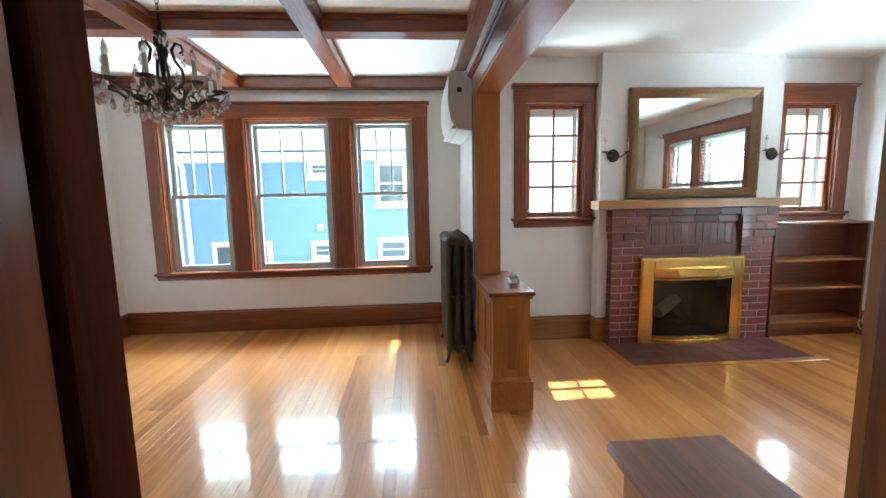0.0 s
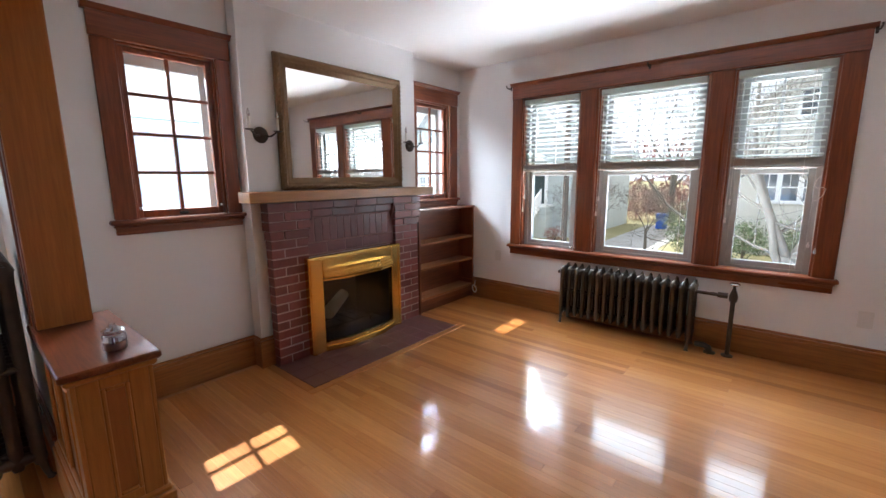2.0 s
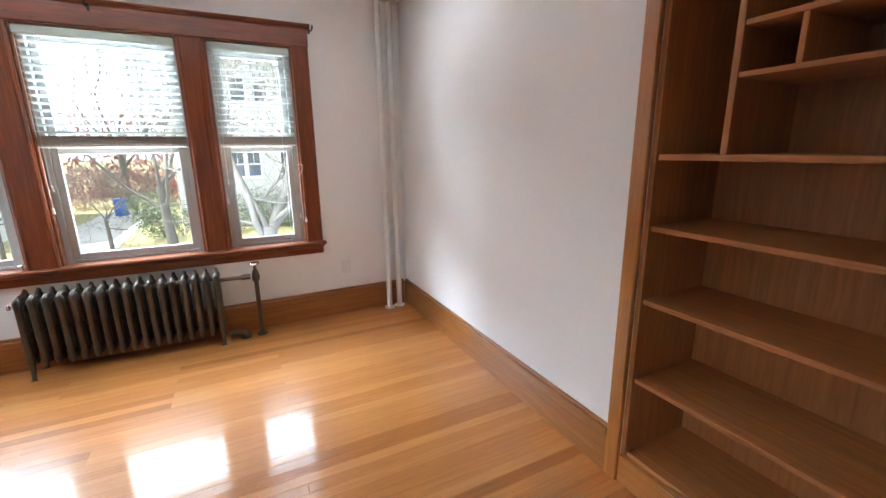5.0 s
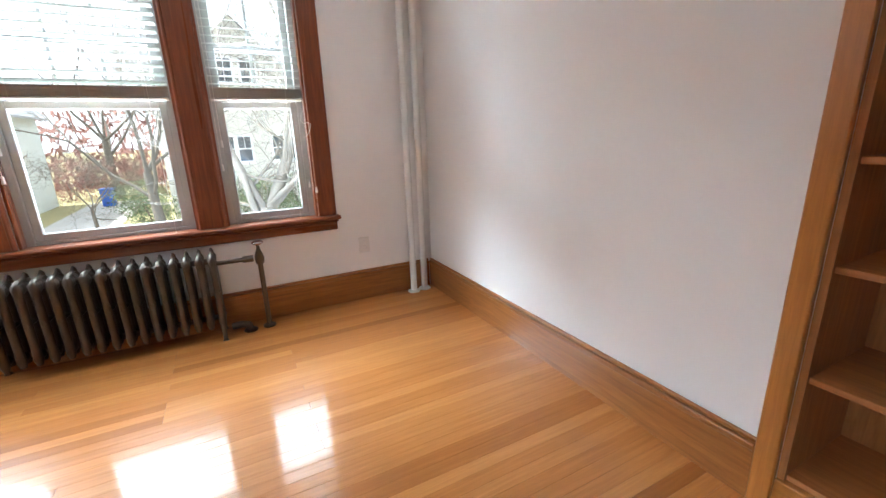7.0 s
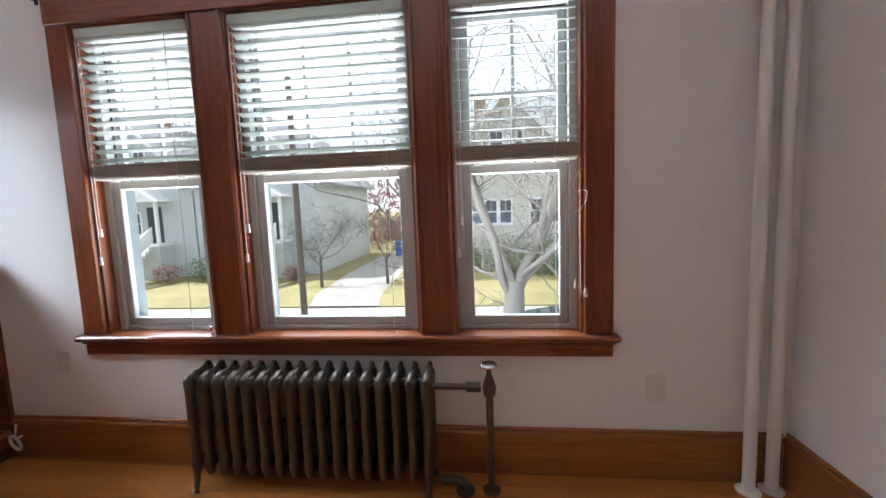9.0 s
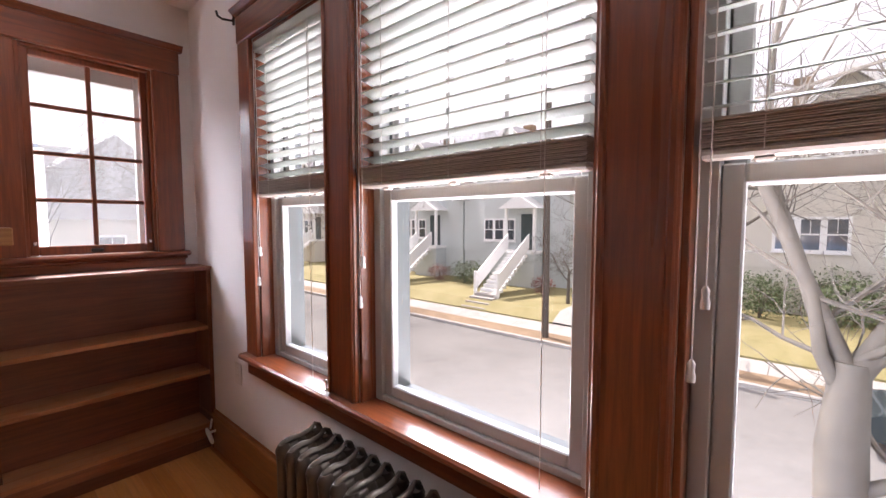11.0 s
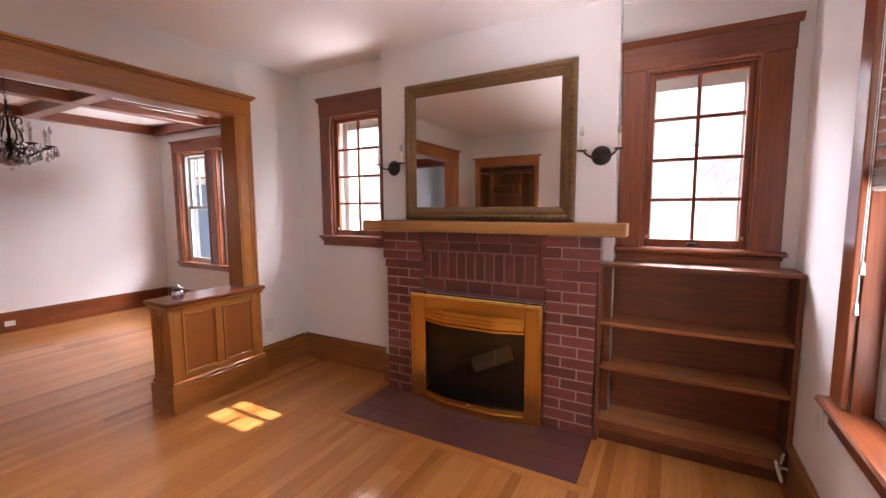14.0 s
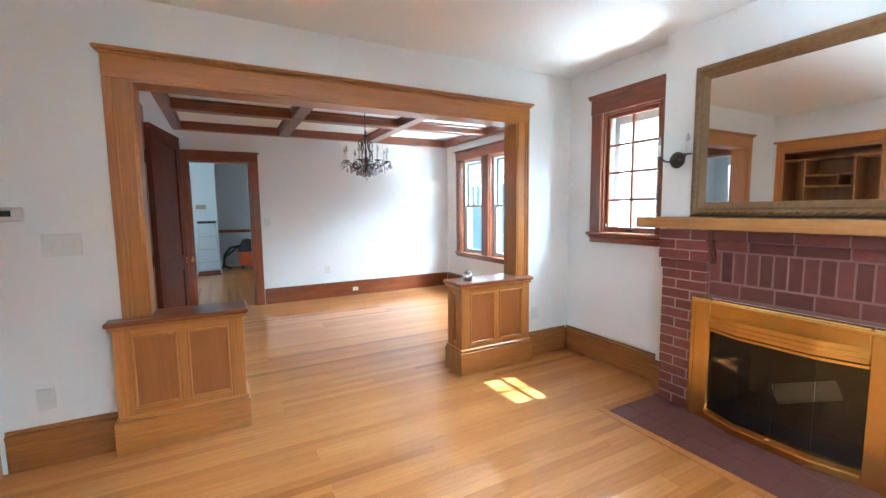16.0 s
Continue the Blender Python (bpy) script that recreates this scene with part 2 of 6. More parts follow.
DUSTY = glass("dusty_storm_glass", (0.97, 0.98, 0.98), 0.06, 0.03)
SMOKED = glass("smoked_glass", (0.64, 0.62, 0.6), 0.12)


def mirror_mat():
    m, N, L, B = material("mirror_silver")
    B.inputs["Base Color"].default_value = (0.9, 0.89, 0.87, 1)
    B.inputs["Metallic"].default_value, B.inputs["Roughness"].default_value = 1.0, 0.015
    return m


def slat_mat():
    m, N, L, B = material("blind_slat_white")
    B.inputs["Base Color"].default_value = (0.6, 0.61, 0.58, 1)
    B.inputs["Roughness"].default_value = 0.4
    tr = N.new("ShaderNodeBsdfTranslucent")
    tr.inputs[0].default_value = (0.5, 0.55, 0.5, 1)
    ms = N.new("ShaderNodeMixShader")
    ms.inputs[0].default_value = 0.38
    L.new(B.outputs[0], ms.inputs[1])
    L.new(tr.outputs[0], ms.inputs[2])
    L.new(ms.outputs[0], N["Material Output"].inputs["Surface"])
    return m


MIRROR, SLAT = mirror_mat(), slat_mat()
RAILTAN = simple("blind_rail", (0.45, 0.4, 0.34), 0.5)

# ---- building helpers ----
ORIGIN = {}


def brick(bm, x0, y0, z0, x1, y1, z1, c=0.0):
    """A box between two corners, its edges chamfered by c."""
    lo, hi = (min(x0, x1), min(y0, y1), min(z0, z1)), (max(x0, x1), max(y0, y1), max(z0, z1))
    if c <= 0:
        v = [bm.verts.new((hi[0] if i & 1 else lo[0], hi[1] if i & 2 else lo[1], hi[2] if i & 4 else lo[2])) for i in range(8)]
        for f in ((0, 2, 3, 1), (4, 5, 7, 6), (0, 1, 5, 4), (2, 6, 7, 3), (0, 4, 6, 2), (1, 3, 7, 5)):
            bm.faces.new([v[i] for i in f])
        return
    c = min(c, *((h - l) * 0.45 for l, h in zip(lo, hi)))
    V = {}
    for i in range(8):
        for a in range(3):
            p = []
            for k in range(3):
                up = i >> k & 1
                e = hi[k] if up else lo[k]
                p.append(e if k == a else e + (-c if up else c))
            V[i, a] = bm.verts.new(p)
    cyc = (0, 1, 3, 2)
    for a in range(3):
        k1, k2 = [k for k in range(3) if k != a]
        for s in (0, 1):
            ring = []
            for j in cyc:
                i = (s << a) | ((j & 1) << k1) | ((j >> 1) << k2)
                ring.append(V[i, a])
            bm.faces.new(ring)
    for a in range(3):
        k1, k2 = [k for k in range(3) if k != a]
        for j in range(4):
            i0 = ((j & 1) << k1) | ((j >> 1) << k2)
            i1 = i0 | (1 << a)
            bm.faces.new([V[i0, k1], V[i1, k1], V[i1, k2], V[i0, k2]])
    for i in range(8):
        bm.faces.new([V[i, 0], V[i, 1], V[i, 2]])


def boxes(*specs, c=0.0):
    bm = bmesh.new()
    for s in specs:
        brick(bm, *s, c=c)
    bmesh.ops.recalc_face_normals(bm, faces=bm.faces)
    return bm


def finish(name, bm, mat, smooth=False):
    me = bpy.data.meshes.new(name)
    if smooth:
        for f in bm.faces:
            f.smooth = True
    bm.to_mesh(me)
    bm.free()
    me.materials.append(mat)
    if smooth:
        me.set_sharp_from_angle(angle=radians(45))
    return me


def thing(name, at, label, category, group="", kind=""):
    ob = new(name)
    ob.location = at
    ob.empty_display_size = 0.1
    ORIGIN[ob] = Vector(at)
    return tagged(ob, label, category, group, kind)


def part(name, bm, mat, parent, label="", smooth=False):
    """A bmesh in world places, linked as one mesh under a thing or a part."""
    o = ORIGIN[parent]
    bmesh.ops.translate(bm, verts=bm.verts, vec=-o)
    ob = new(name, finish(name, bm, mat, smooth))
    ob.parent = parent
    ORIGIN[ob] = o
    return tagged(ob, label)


def setting(name, bm, mat, label="", category="", smooth=False):
    ob = new(name, finish(name, bm, mat, smooth))
    ORIGIN[ob] = Vector((0, 0, 0))
    return tagged(ob, label, category, "", "structure")


def single(name, bm, mat, label, category, group="", smooth=False):
    """A thing of one mesh, with its origin at its base."""
    pts = [v.co for v in bm.verts]
    o = Vector((sum(p.x for p in pts) / len(pts), sum(p.y for p in pts) / len(pts), min(p.z for p in pts)))
    bmesh.ops.translate(bm, verts=bm.verts, vec=-o)
    ob = new(name, finish(name, bm, mat, smooth))
    ob.location = o
    ORIGIN[ob] = o
    return tagged(ob, label, category, group)


def tube(bm, pts, radii, n=10, cap=True):
    """A round tube along points, with one radius for all or one for each."""
    pts = [Vector(p) for p in pts]
    if not hasattr(radii, "__len__"):
        radii = [radii] * len(pts)
    rings, side = [], None
    for i, p in enumerate(pts):
        d = (pts[min(i + 1, len(pts) - 1)] - pts[max(i - 1, 0)]).normalized()
        if side is None:
            side = d.orthogonal().normalized()
        side = (side - d * side.dot(d)).normalized()
        up = d.cross(side)
        rings.append([bm.verts.new(p + (side * math.cos(2 * math.pi * k / n) + up * math.sin(2 * math.pi * k / n)) * radii[i]) for k in range(n)])
    for a, b in zip(rings, rings[1:]):
        for k in range(n):
            bm.faces.new([a[k], a[(k + 1) % n], b[(k + 1) % n], b[k]])
    if cap:
        bm.faces.new(rings[0][::-1])
        bm.faces.new(rings[-1])


def tubes(*specs, n=10):
    bm = bmesh.new()
    for pts, r in specs:
        tube(bm, pts, r, n)
    bmesh.ops.recalc_face_normals(bm, faces=bm.faces)
    return bm


def lathe(bm, centre, profile, n=20, axis="z"):
    """A turned shape: (radius, height) pairs round an axis through centre."""
    c = Vector(centre)
    rings = []
    for r, h in profile:
        ring = []
        for k in range(n):
            a = 2 * math.pi * k / n
            u, v = r * math.cos(a), r * math.sin(a)
            p = {"z": (u, v, h), "y": (u, h, v), "x": (h, u, v)}[axis]
            ring.append(bm.verts.new(c + Vector(p)))
        rings.append(ring)
    for a, b in zip(rings, rings[1:]):
        for k in range(n):
            bm.faces.new([a[k], a[(k + 1) % n], b[(k + 1) % n], b[k]])
    bm.faces.new(rings[0][::-1])
    bm.faces.new(rings[-1])
    bmesh.ops.recalc_face_normals(bm, faces=bm.faces)
    return bm


def prism(bm, poly, axis, a, b):
    """A polygon in the two other axes, drawn out along one axis from a to b."""
    def place(p, t):
        return {"x": (t, p[0], p[1]), "y": (p[0], t, p[1]), "z": (p[0], p[1], t)}[axis]
    lo = [bm.verts.new(place(p, a)) for p in poly]
    hi = [bm.verts.new(place(p, b)) for p in poly]
    bm.faces.new(lo)
    bm.faces.new(hi[::-1])
    for i in range(len(poly)):
        j = (i + 1) % len(poly)
        bm.faces.new([lo[i], hi[i], hi[j], lo[j]])
    bmesh.ops.recalc_face_normals(bm, faces=bm.faces)
    return bm


# ---- plan ----
X_E, Y_N, Y_S = 4.13, 3.925, -0.075          # living room faces
X_C0, X_C1 = 0.46, 0.60                      # wall between the rooms
X_W, Y_DN, Y_DS = -2.985, 4.585, 0.52        # dining room faces
Y_B, XB0, XB1 = 3.81, 1.615, 3.27            # chimney breast
Z_C, Z_BEAM = 2.54, 2.43
T = 0.2


def north(y):
    return lambda u, d, z: (u, y - d, z)


def east(x):
    return lambda u, d, z: (x - d, u, z)


def west(x):
    return lambda u, d, z: (x + d, u, z)


def south(y):
    return lambda u, d, z: (u, y + d, z)


def mbox(bm, M, u0, u1, d0, d1, z0, z1, c=0.0):
    brick(bm, *M(u0, d0, z0), *M(u1, d1, z1), c=c)


def mboxes(M, *specs, c=0.0):
    bm = bmesh.new()
    for s in specs:
        mbox(bm, M, *s, c=c)
    bmesh.ops.recalc_face_normals(bm, faces=bm.faces)
    return bm


def wall(name, M, u0, u1, z0, z1, thick, holes, mat, label):
    """A wall behind the plane d = 0 with openings (u0, u1, z0, z1) right through it."""
    us = sorted({u0, u1, *(h[0] for h in holes), *(h[1] for h in holes)})
    bm = bmesh.new()
    for a, b in zip(us, us[1:]):
        cut = sorted((h[2], h[3]) for h in holes if h[0] <= a + 1e-6 and h[1] >= b - 1e-6)
        z = z0
        for lo, hi in cut:
            if lo > z + 1e-6:
                mbox(bm, M, a, b, -thick, 0, z, lo)
            z = hi
        if z < z1 - 1e-6:
            mbox(bm, M, a, b, -thick, 0, z, z1)
    bmesh.ops.remove_doubles(bm, verts=bm.verts, dist=1e-5)
    bmesh.ops.recalc_face_normals(bm, faces=bm.faces)
    return setting(name, bm, mat, label, "wall")


W1 = (0.985, 1.51, 1.15, 2.15)
W2 = (3.405, 3.93, 1.15, 2.15)
FW = ((2.512, 3.11), (1.507, 2.345), (0.78, 1.348))
FWZ = (0.672, 2.15)
DW = ((-2.525, -1.865), (-1.685, -0.845), (-0.64, -0.005))
DWZ = (0.635, 2.16)

wall("wall_living_north", north(Y_N), X_C1, X_E + T, 0, Z_C, T, [(a, b, c - 0.026, d) for a, b, c, d in (W1, W2)] + [(1.98, 2.92, 0.0, 0.79)], WALL, "white painted plaster wall of the fireplace side")
wall("wall_living_east", east(X_E), Y_S - T, Y_N, 0, Z_C, T, [(a, b, FWZ[0] - 0.026, FWZ[1]) for a, b in FW], WALL, "white painted plaster wall with the street windows")
BS = (0.72, 1.672)
wall("wall_living_south", south(Y_S), X_C1, X_E, 0, Z_C, 0.12, [(*BS, 0.0, 2.06)], WALL, "blank white painted plaster wall with a recessed bookcase")
wall("wall_between_rooms", west(X_C0), Y_S - 0.12, Y_DN + T, 0, Z_C, -(X_C1 - X_C0), [(0.615, 3.30, 0.0, 2.10)], WALL, "white plaster wall with the wide colonnade opening")
wall("wall_dining_north", north(Y_DN), X_W - T, X_C0, 0, Z_C, T, [(a, b, DWZ[0] - 0.026, DWZ[1]) for a, b in DW], WALL, "white painted plaster wall of the dining room")
wall("wall_dining_west", west(X_W), -1.2, Y_DN, 0, Z_C, 0.14, [(0.655, 1.395, 0.0, 2.05)], WALL, "white painted plaster wall with a doorway")
wall("wall_dining_south", south(Y_DS), X_W, X_C0, 0, Z_C, 0.12, [(-0.275, 0.40, 0.0, 2.05)], WALL, "white painted plaster wall with the hall doorway")
wall("wall_chimney_breast", north(Y_B), XB0, XB1, 0, Z_C, Y_N - Y_B, [(1.9, 2.95, 0.0, 0.72)], WALL, "white plastered chimney breast above the fireplace")
# hall behind the doorway and the room past the far door
bm = boxes((-1.3, -2.0, 0, -1.2, Y_DS - 0.12, Z_C), (-1.3, -2.1, 0, 0.46, -2.0, Z_C), (0.40, -2.0, 0, X_C0, Y_S - 0.12, Z_C))
setting("wall_hall", bm, WALL, "plain white hall walls", "wall")
bm = boxes((-8.15, -1.3, 0, -8.0, 3.1, Z_C), (-8.0, -1.3, 0, X_W - 0.14, -1.2, Z_C), (-8.0, 3.0, 0, X_W - 0.14, 3.1, Z_C), (-8.0, -1.2, 0, -7.2, 0.93, Z_C))
setting("wall_kitchen", bm, plaster("pale_grey_wall_paint", (0.62, 0.65, 0.66)), "pale grey walls of the far room", "wall")
setting("wall_bookcase_back", boxes((BS[0] - 0.05, Y_S - 0.42, 0, BS[1] + 0.05, Y_S - 0.38, 2.2)), WALL, "plain back of the bookcase niche", "wall")

setting("ceiling_living", boxes((X_C1, Y_S - T, Z_C, X_E + T, Y_N + T, Z_C + 0.12)), CEIL, "smooth white plaster ceiling", "ceiling")
setting("ceiling_dining", boxes((X_W - T, -2.1, Z_C, X_C1, Y_DN + T, Z_C + 0.12)), CEIL, "white ceiling panels between dark beams", "ceiling")
setting("ceiling_kitchen", boxes((-8.15, -1.3, Z_C, X_W - T, 3.1, Z_C + 0.12)), CEIL, "plain white ceiling of the far room", "ceiling")
floor = setting("floor", boxes((-8.15, -2.1, -0.15, X_E + T, Y_DN + T, -0.012)), OAK["y"], "glossy narrow strip oak floor", "floor")

# ---- trim: baseboards, casings, beams ----


def baseboard(M, u0, u1, mat, z=0.23):
    bm = mboxes(M, (u0, u1, 0, 0.018, 0, z - 0.045), c=0.002)
    mbox(bm, M, u0, u1, 0, 0.026, z - 0.045, z - 0.02, c=0.004)
    mbox(bm, M, u0, u1, 0, 0.014, z - 0.02, z, c=0.005)
    bmesh.ops.recalc_face_normals(bm, faces=bm.faces)
    return setting("baseboard", bm, mat, "tall stained wood baseboard with a moulded top", "baseboard")


baseboard(north(Y_N), X_C1, XB0, BASE["x"])
baseboard(north(Y_B), XB0 - 0.02, 1.70, BASE["x"])
baseboard(east(XB0), Y_B, Y_N - 0.026, BASE["y"])
baseboard(east(X_E), Y_S + 0.03, Y_N, BASE["y"])
baseboard(south(Y_S), BS[1] + 0.062, X_E, BASE["x"])
baseboard(west(X_C1), 3.43, Y_N - 0.03, BASE["y"])
baseboard(west(X_C1), Y_S + 0.03, 0.43, BASE["y"])
baseboard(north(Y_DN), X_W, X_C0, GUM["x"])
baseboard(west(X_W), 1.52, Y_DN - 0.03, GUM["y"])
baseboard(south(Y_DS), X_W + 0.03, -0.42, GUM["x"])
baseboard(east(X_C0), 3.45, Y_DN - 0.03, GUM["y"])


def sash(parent, M, u0, u1, d, z0, z1, rail, mat, munt_v=(), munt_h=(), munt_mat=None, bottom=None, munt_w=0.018):
    """A glazed sash at depth d with its rails, pane and muntins."""
    b = bottom or rail
    bm = mboxes(M, (u0, u0 + rail, d - 0.032, d, z0, z1), (u1 - rail, u1, d - 0.032, d, z0, z1),
                (u0 + rail, u1 - rail, d - 0.032, d, z0, z0 + b), (u0 + rail, u1 - rail, d - 0.032, d, z1 - rail, z1), c=0.004)
    s = part("sash", bm, mat, parent)
    p = part("pane", mboxes(M, (u0 + rail - 0.004, u1 - rail + 0.004, d - 0.018, d - 0.014, z0 + b - 0.004, z1 - rail + 0.004)), GLASS, s)
    p.visible_shadow = False
    for f in munt_v:
        u = u0 + rail + (u1 - u0 - 2 * rail) * f
        part("muntin", mboxes(M, (u - munt_w / 2, u + munt_w / 2, d - 0.028, d - 0.003, z0 + b, z1 - rail), c=0.003), munt_mat or mat, s)
    for f in munt_h:
        z = z0 + b + (z1 - rail - z0 - b) * f
        part("muntin", mboxes(M, (u0 + rail, u1 - rail, d - 0.027, d - 0.004, z - munt_w / 2, z + munt_w / 2), c=0.003), munt_mat or mat, s)
    return s


def window_trim(win, M, units, z0, z1, o0, o1, top, wood_v, wood_h, sill_out=0.06, apron=0.075, cap=0.022, left_return=True):
    """Casings, mullions, head with a cap, stool and apron, and the wooden jamb linings."""
    z_head = z1
    edges = sorted(u for a in units for u in a)
    part("casing", mboxes(M, (o0, edges[0], 0, 0.024, z0, z_head), c=0.004), wood_v, win)
    part("casing", mboxes(M, (edges[-1], o1, 0, 0.024, z0, z_head), c=0.004), wood_v, win)
    for a, b in zip(edges[1:-1:2], edges[2:-1:2]):
        bm = mboxes(M, (a, b, 0, 0.022, z0, z_head), c=0.004)
        mbox(bm, M, a + 0.004, a + 0.022, 0.02, 0.03, z0, z_head, c=0.005)
        mbox(bm, M, b - 0.022, b - 0.004, 0.02, 0.03, z0, z_head, c=0.005)
        part("mullion", bm, wood_v, win)
    bm = mboxes(M, (o0 - 0.004, o1 + 0.004, 0, 0.028, z_head, top - 0.03), c=0.004)
    part("head_casing", bm, wood_h, win)
    bm = bmesh.new()
    prof = [(0, top - 0.03), (0.03, top - 0.03), (0.034, top - 0.02), (0.05, top - 0.006), (0.05, top), (0, top)]
    va = [bm.verts.new(M(o0 - cap, d, z)) for d, z in prof]
    vb = [bm.verts.new(M(o1 + cap, d, z)) for d, z in prof]
    bm.faces.new(va)
    bm.faces.new(vb[::-1])
    for i in range(len(prof)):
        j = (i + 1) % len(prof)
        bm.faces.new([va[i], vb[i], vb[j], va[j]])
    bmesh.ops.recalc_face_normals(bm, faces=bm.faces)
    part("head_cap", bm, wood_h, win)
    part("window_sill", mboxes(M, (o0 - 0.025, o1 + 0.025, -0.08, sill_out, z0 - 0.028, z0), c=0.008), wood_h, win)
    bm = mboxes(M, (o0, o1, 0, 0.022, z0 - 0.028 - apron, z0 - 0.028), c=0.004)
    mbox(bm, M, o0 - 0.01, o1 + 0.01, 0, 0.036, z0 - 0.048, z0 - 0.028, c=0.008)
    part("apron", bm, wood_h, win)
    for a, b in units:
        bm = mboxes(M, (a - 0.002, a + 0.014, -0.09, 0, z0, z1), (b - 0.014, b + 0.002, -0.09, 0, z0, z1), (a + 0.014, b - 0.014, -0.09, 0, z1 - 0.014, z1 + 0.002), c=0.002)
        part("jamb", bm, wood_v, win)


def double_hung(win, M, a, b, z0, z1, meet, munts):
    """White replacement frame with two sliding sashes."""
    f = 0.035
    for nm, d0, d1, s0, mt in (("window_frame", -0.108, -0.06, -0.108, VINYL), ("storm_track", -0.204, -0.108, -0.206, TRACK)):
        bm = mboxes(M, (a + 0.014, a + 0.014 + f, d0, d1, z0, z1 - 0.014), (b - 0.014 - f, b - 0.014, d0, d1, z0, z1 - 0.014),
                    (a + 0.014 + f, b - 0.014 - f, d0, d1, z1 - 0.014 - f, z1 - 0.014), (a + 0.014 + f, b - 0.014 - f, s0, d1 - 0.002, z0, z0 + 0.02), c=0.002)
        part(nm, bm, mt, win)
    i0, i1 = a + 0.014 + f, b - 0.014 - f
    sash(win, M, i0, i1, -0.075, z0 + 0.02, meet + 0.02, 0.04, VINYL)
    sash(win, M, i0, i1, -0.115, meet - 0.02, z1 - 0.014 - f, 0.04, VINYL, *munts, munt_mat=VINYL)
    part("sash_lock", mboxes(M, ((i0 + i1) / 2 - 0.025, (i0 + i1) / 2 + 0.025, -0.1, -0.078, meet + 0.02, meet + 0.035), c=0.004), PLASTIC, win)


ME = east(X_E)
win = thing("window_1", (X_E, 1.94, 0.6), "triple street window in wide reddish wood casing", "window", "", "structure")
window_trim(win, ME, FW, *FWZ, 0.66, 3.22, 2.305, GUM["z"], GUM["y"])
for a, b in FW:
    double_hung(win, ME, a, b, *FWZ, 1.41, ((1 / 3, 2 / 3) if b - a > 0.7 else (0.5,), (0.5,)))
MD = north(Y_DN)
win = thing("window_2", (-1.25, Y_DN, 0.55), "triple dining window in reddish wood casing", "window", "", "structure")
window_trim(win, MD, DW, *DWZ, -2.64, 0.135, 2.315, GUM["z"], GUM["x"], 0.045, 0.05)
for a, b in DW:
    double_hung(win, MD, a, b, *DWZ, 1.40, ((1 / 3, 2 / 3), ()))
MN = north(Y_N)
for name, (a, b, z0, z1), o0, o1 in (("window_3", W1, 0.875, 1.60), ("window_4", W2, 3.28, 4.06)):
    win = thing(name, ((a + b) / 2, Y_N, 1.05), "small eight-pane casement window in reddish wood casing", "window", "", "structure")
    window_trim(win, MN, ((a, b),), z0, z1, o0, o1, 2.31, GUM["z"], GUM["x"], 0.05, 0.06)
    s = sash(win, MN, a + 0.014, b - 0.014, -0.03, z0 + 0.002, z1 - 0.014, 0.032, GUM["z"], (0.5,), (0.25, 0.5, 0.75), GUM["z"], 0.045, 0.02)
    lm = (a + b) / 2
    part("latch", mboxes(MN, (lm - 0.025, lm + 0.025, -0.03, -0.012, z0 + 0.012, z0 + 0.03), c=0.004), IRON, win)
    for u in (a + 0.03, b - 0.03):
        part("catch", mboxes(MN, (u - 0.008, u + 0.008, -0.03, -0.015, z0 + 0.05, z0 + 0.07), c=0.003), CHROME, win)
    bm = mboxes(MN, (a, a + 0.05, -0.19, -0.15, z0, z1), (b - 0.05, b, -0.19, -0.15, z0, z1), (a + 0.05, b - 0.05, -0.19, -0.15, z1 - 0.09, z1), (a + 0.05, b - 0.05, -0.19, -0.15, z0, z0 + 0.04), c=0.004)
    st = part("storm_frame", bm, VINYL, win, "white storm window frame")
    st = part("storm_pane", mboxes(MN, (a + 0.046, b - 0.046, -0.172, -0.168, z0 + 0.036, z1 - 0.086)), DUSTY, st, "dusty storm glass")
    st.visible_shadow = False

# ---- colonnade opening ----
op = thing("colonnade_casing", (X_C1, 1.95, 0.76), "wide oak cased opening between the two rooms", "casing", "", "structure")
for sgn, x in ((1, X_C1), (-1, X_C0)):
    M = west(x) if sgn > 0 else east(x)
    wz, wy = (OAK["z"], OAK["y"]) if sgn > 0 else (GUM["z"], GUM["y"])
    for a, b in ((0.49, 0.615), (3.30, 3.427)):
        bm = mboxes(M, (a, b, 0, 0.024, 0.765, 2.10), c=0.004)
        for k in (0.02, 0.045):
            mbox(bm, M, (a if a < 1 else b) + (k if a < 1 else -k) - 0.006, (a if a < 1 else b) + (k if a < 1 else -k) + 0.006, 0.022, 0.03, 0.765, 2.10, c=0.003)
        part("casing", bm, wz, op)
    part("head_casing", mboxes(M, (0.49, 3.427, 0, 0.026, 2.10, 2.225), c=0.004), wy, op)
    bm = mboxes(M, (0.475, 3.442, 0, 0.04, 2.225, 2.24), (0.462, 3.455, 0, 0.055, 2.24, 2.258), c=0.005)
    part("head_cap", bm, wy, op)
bm = boxes((X_C0 - 0.02, 0.615, 2.085, X_C1 + 0.02, 3.30, 2.103), c=0.003)
part("soffit", bm, OAK["y"], op)
for y0, y1 in ((0.612, 0.63), (3.285, 3.303)):
    part("jamb", boxes((X_C0 - 0.02, y0, 0.765, X_C1 + 0.02, y1, 2.085), c=0.003), OAK["z"], op)


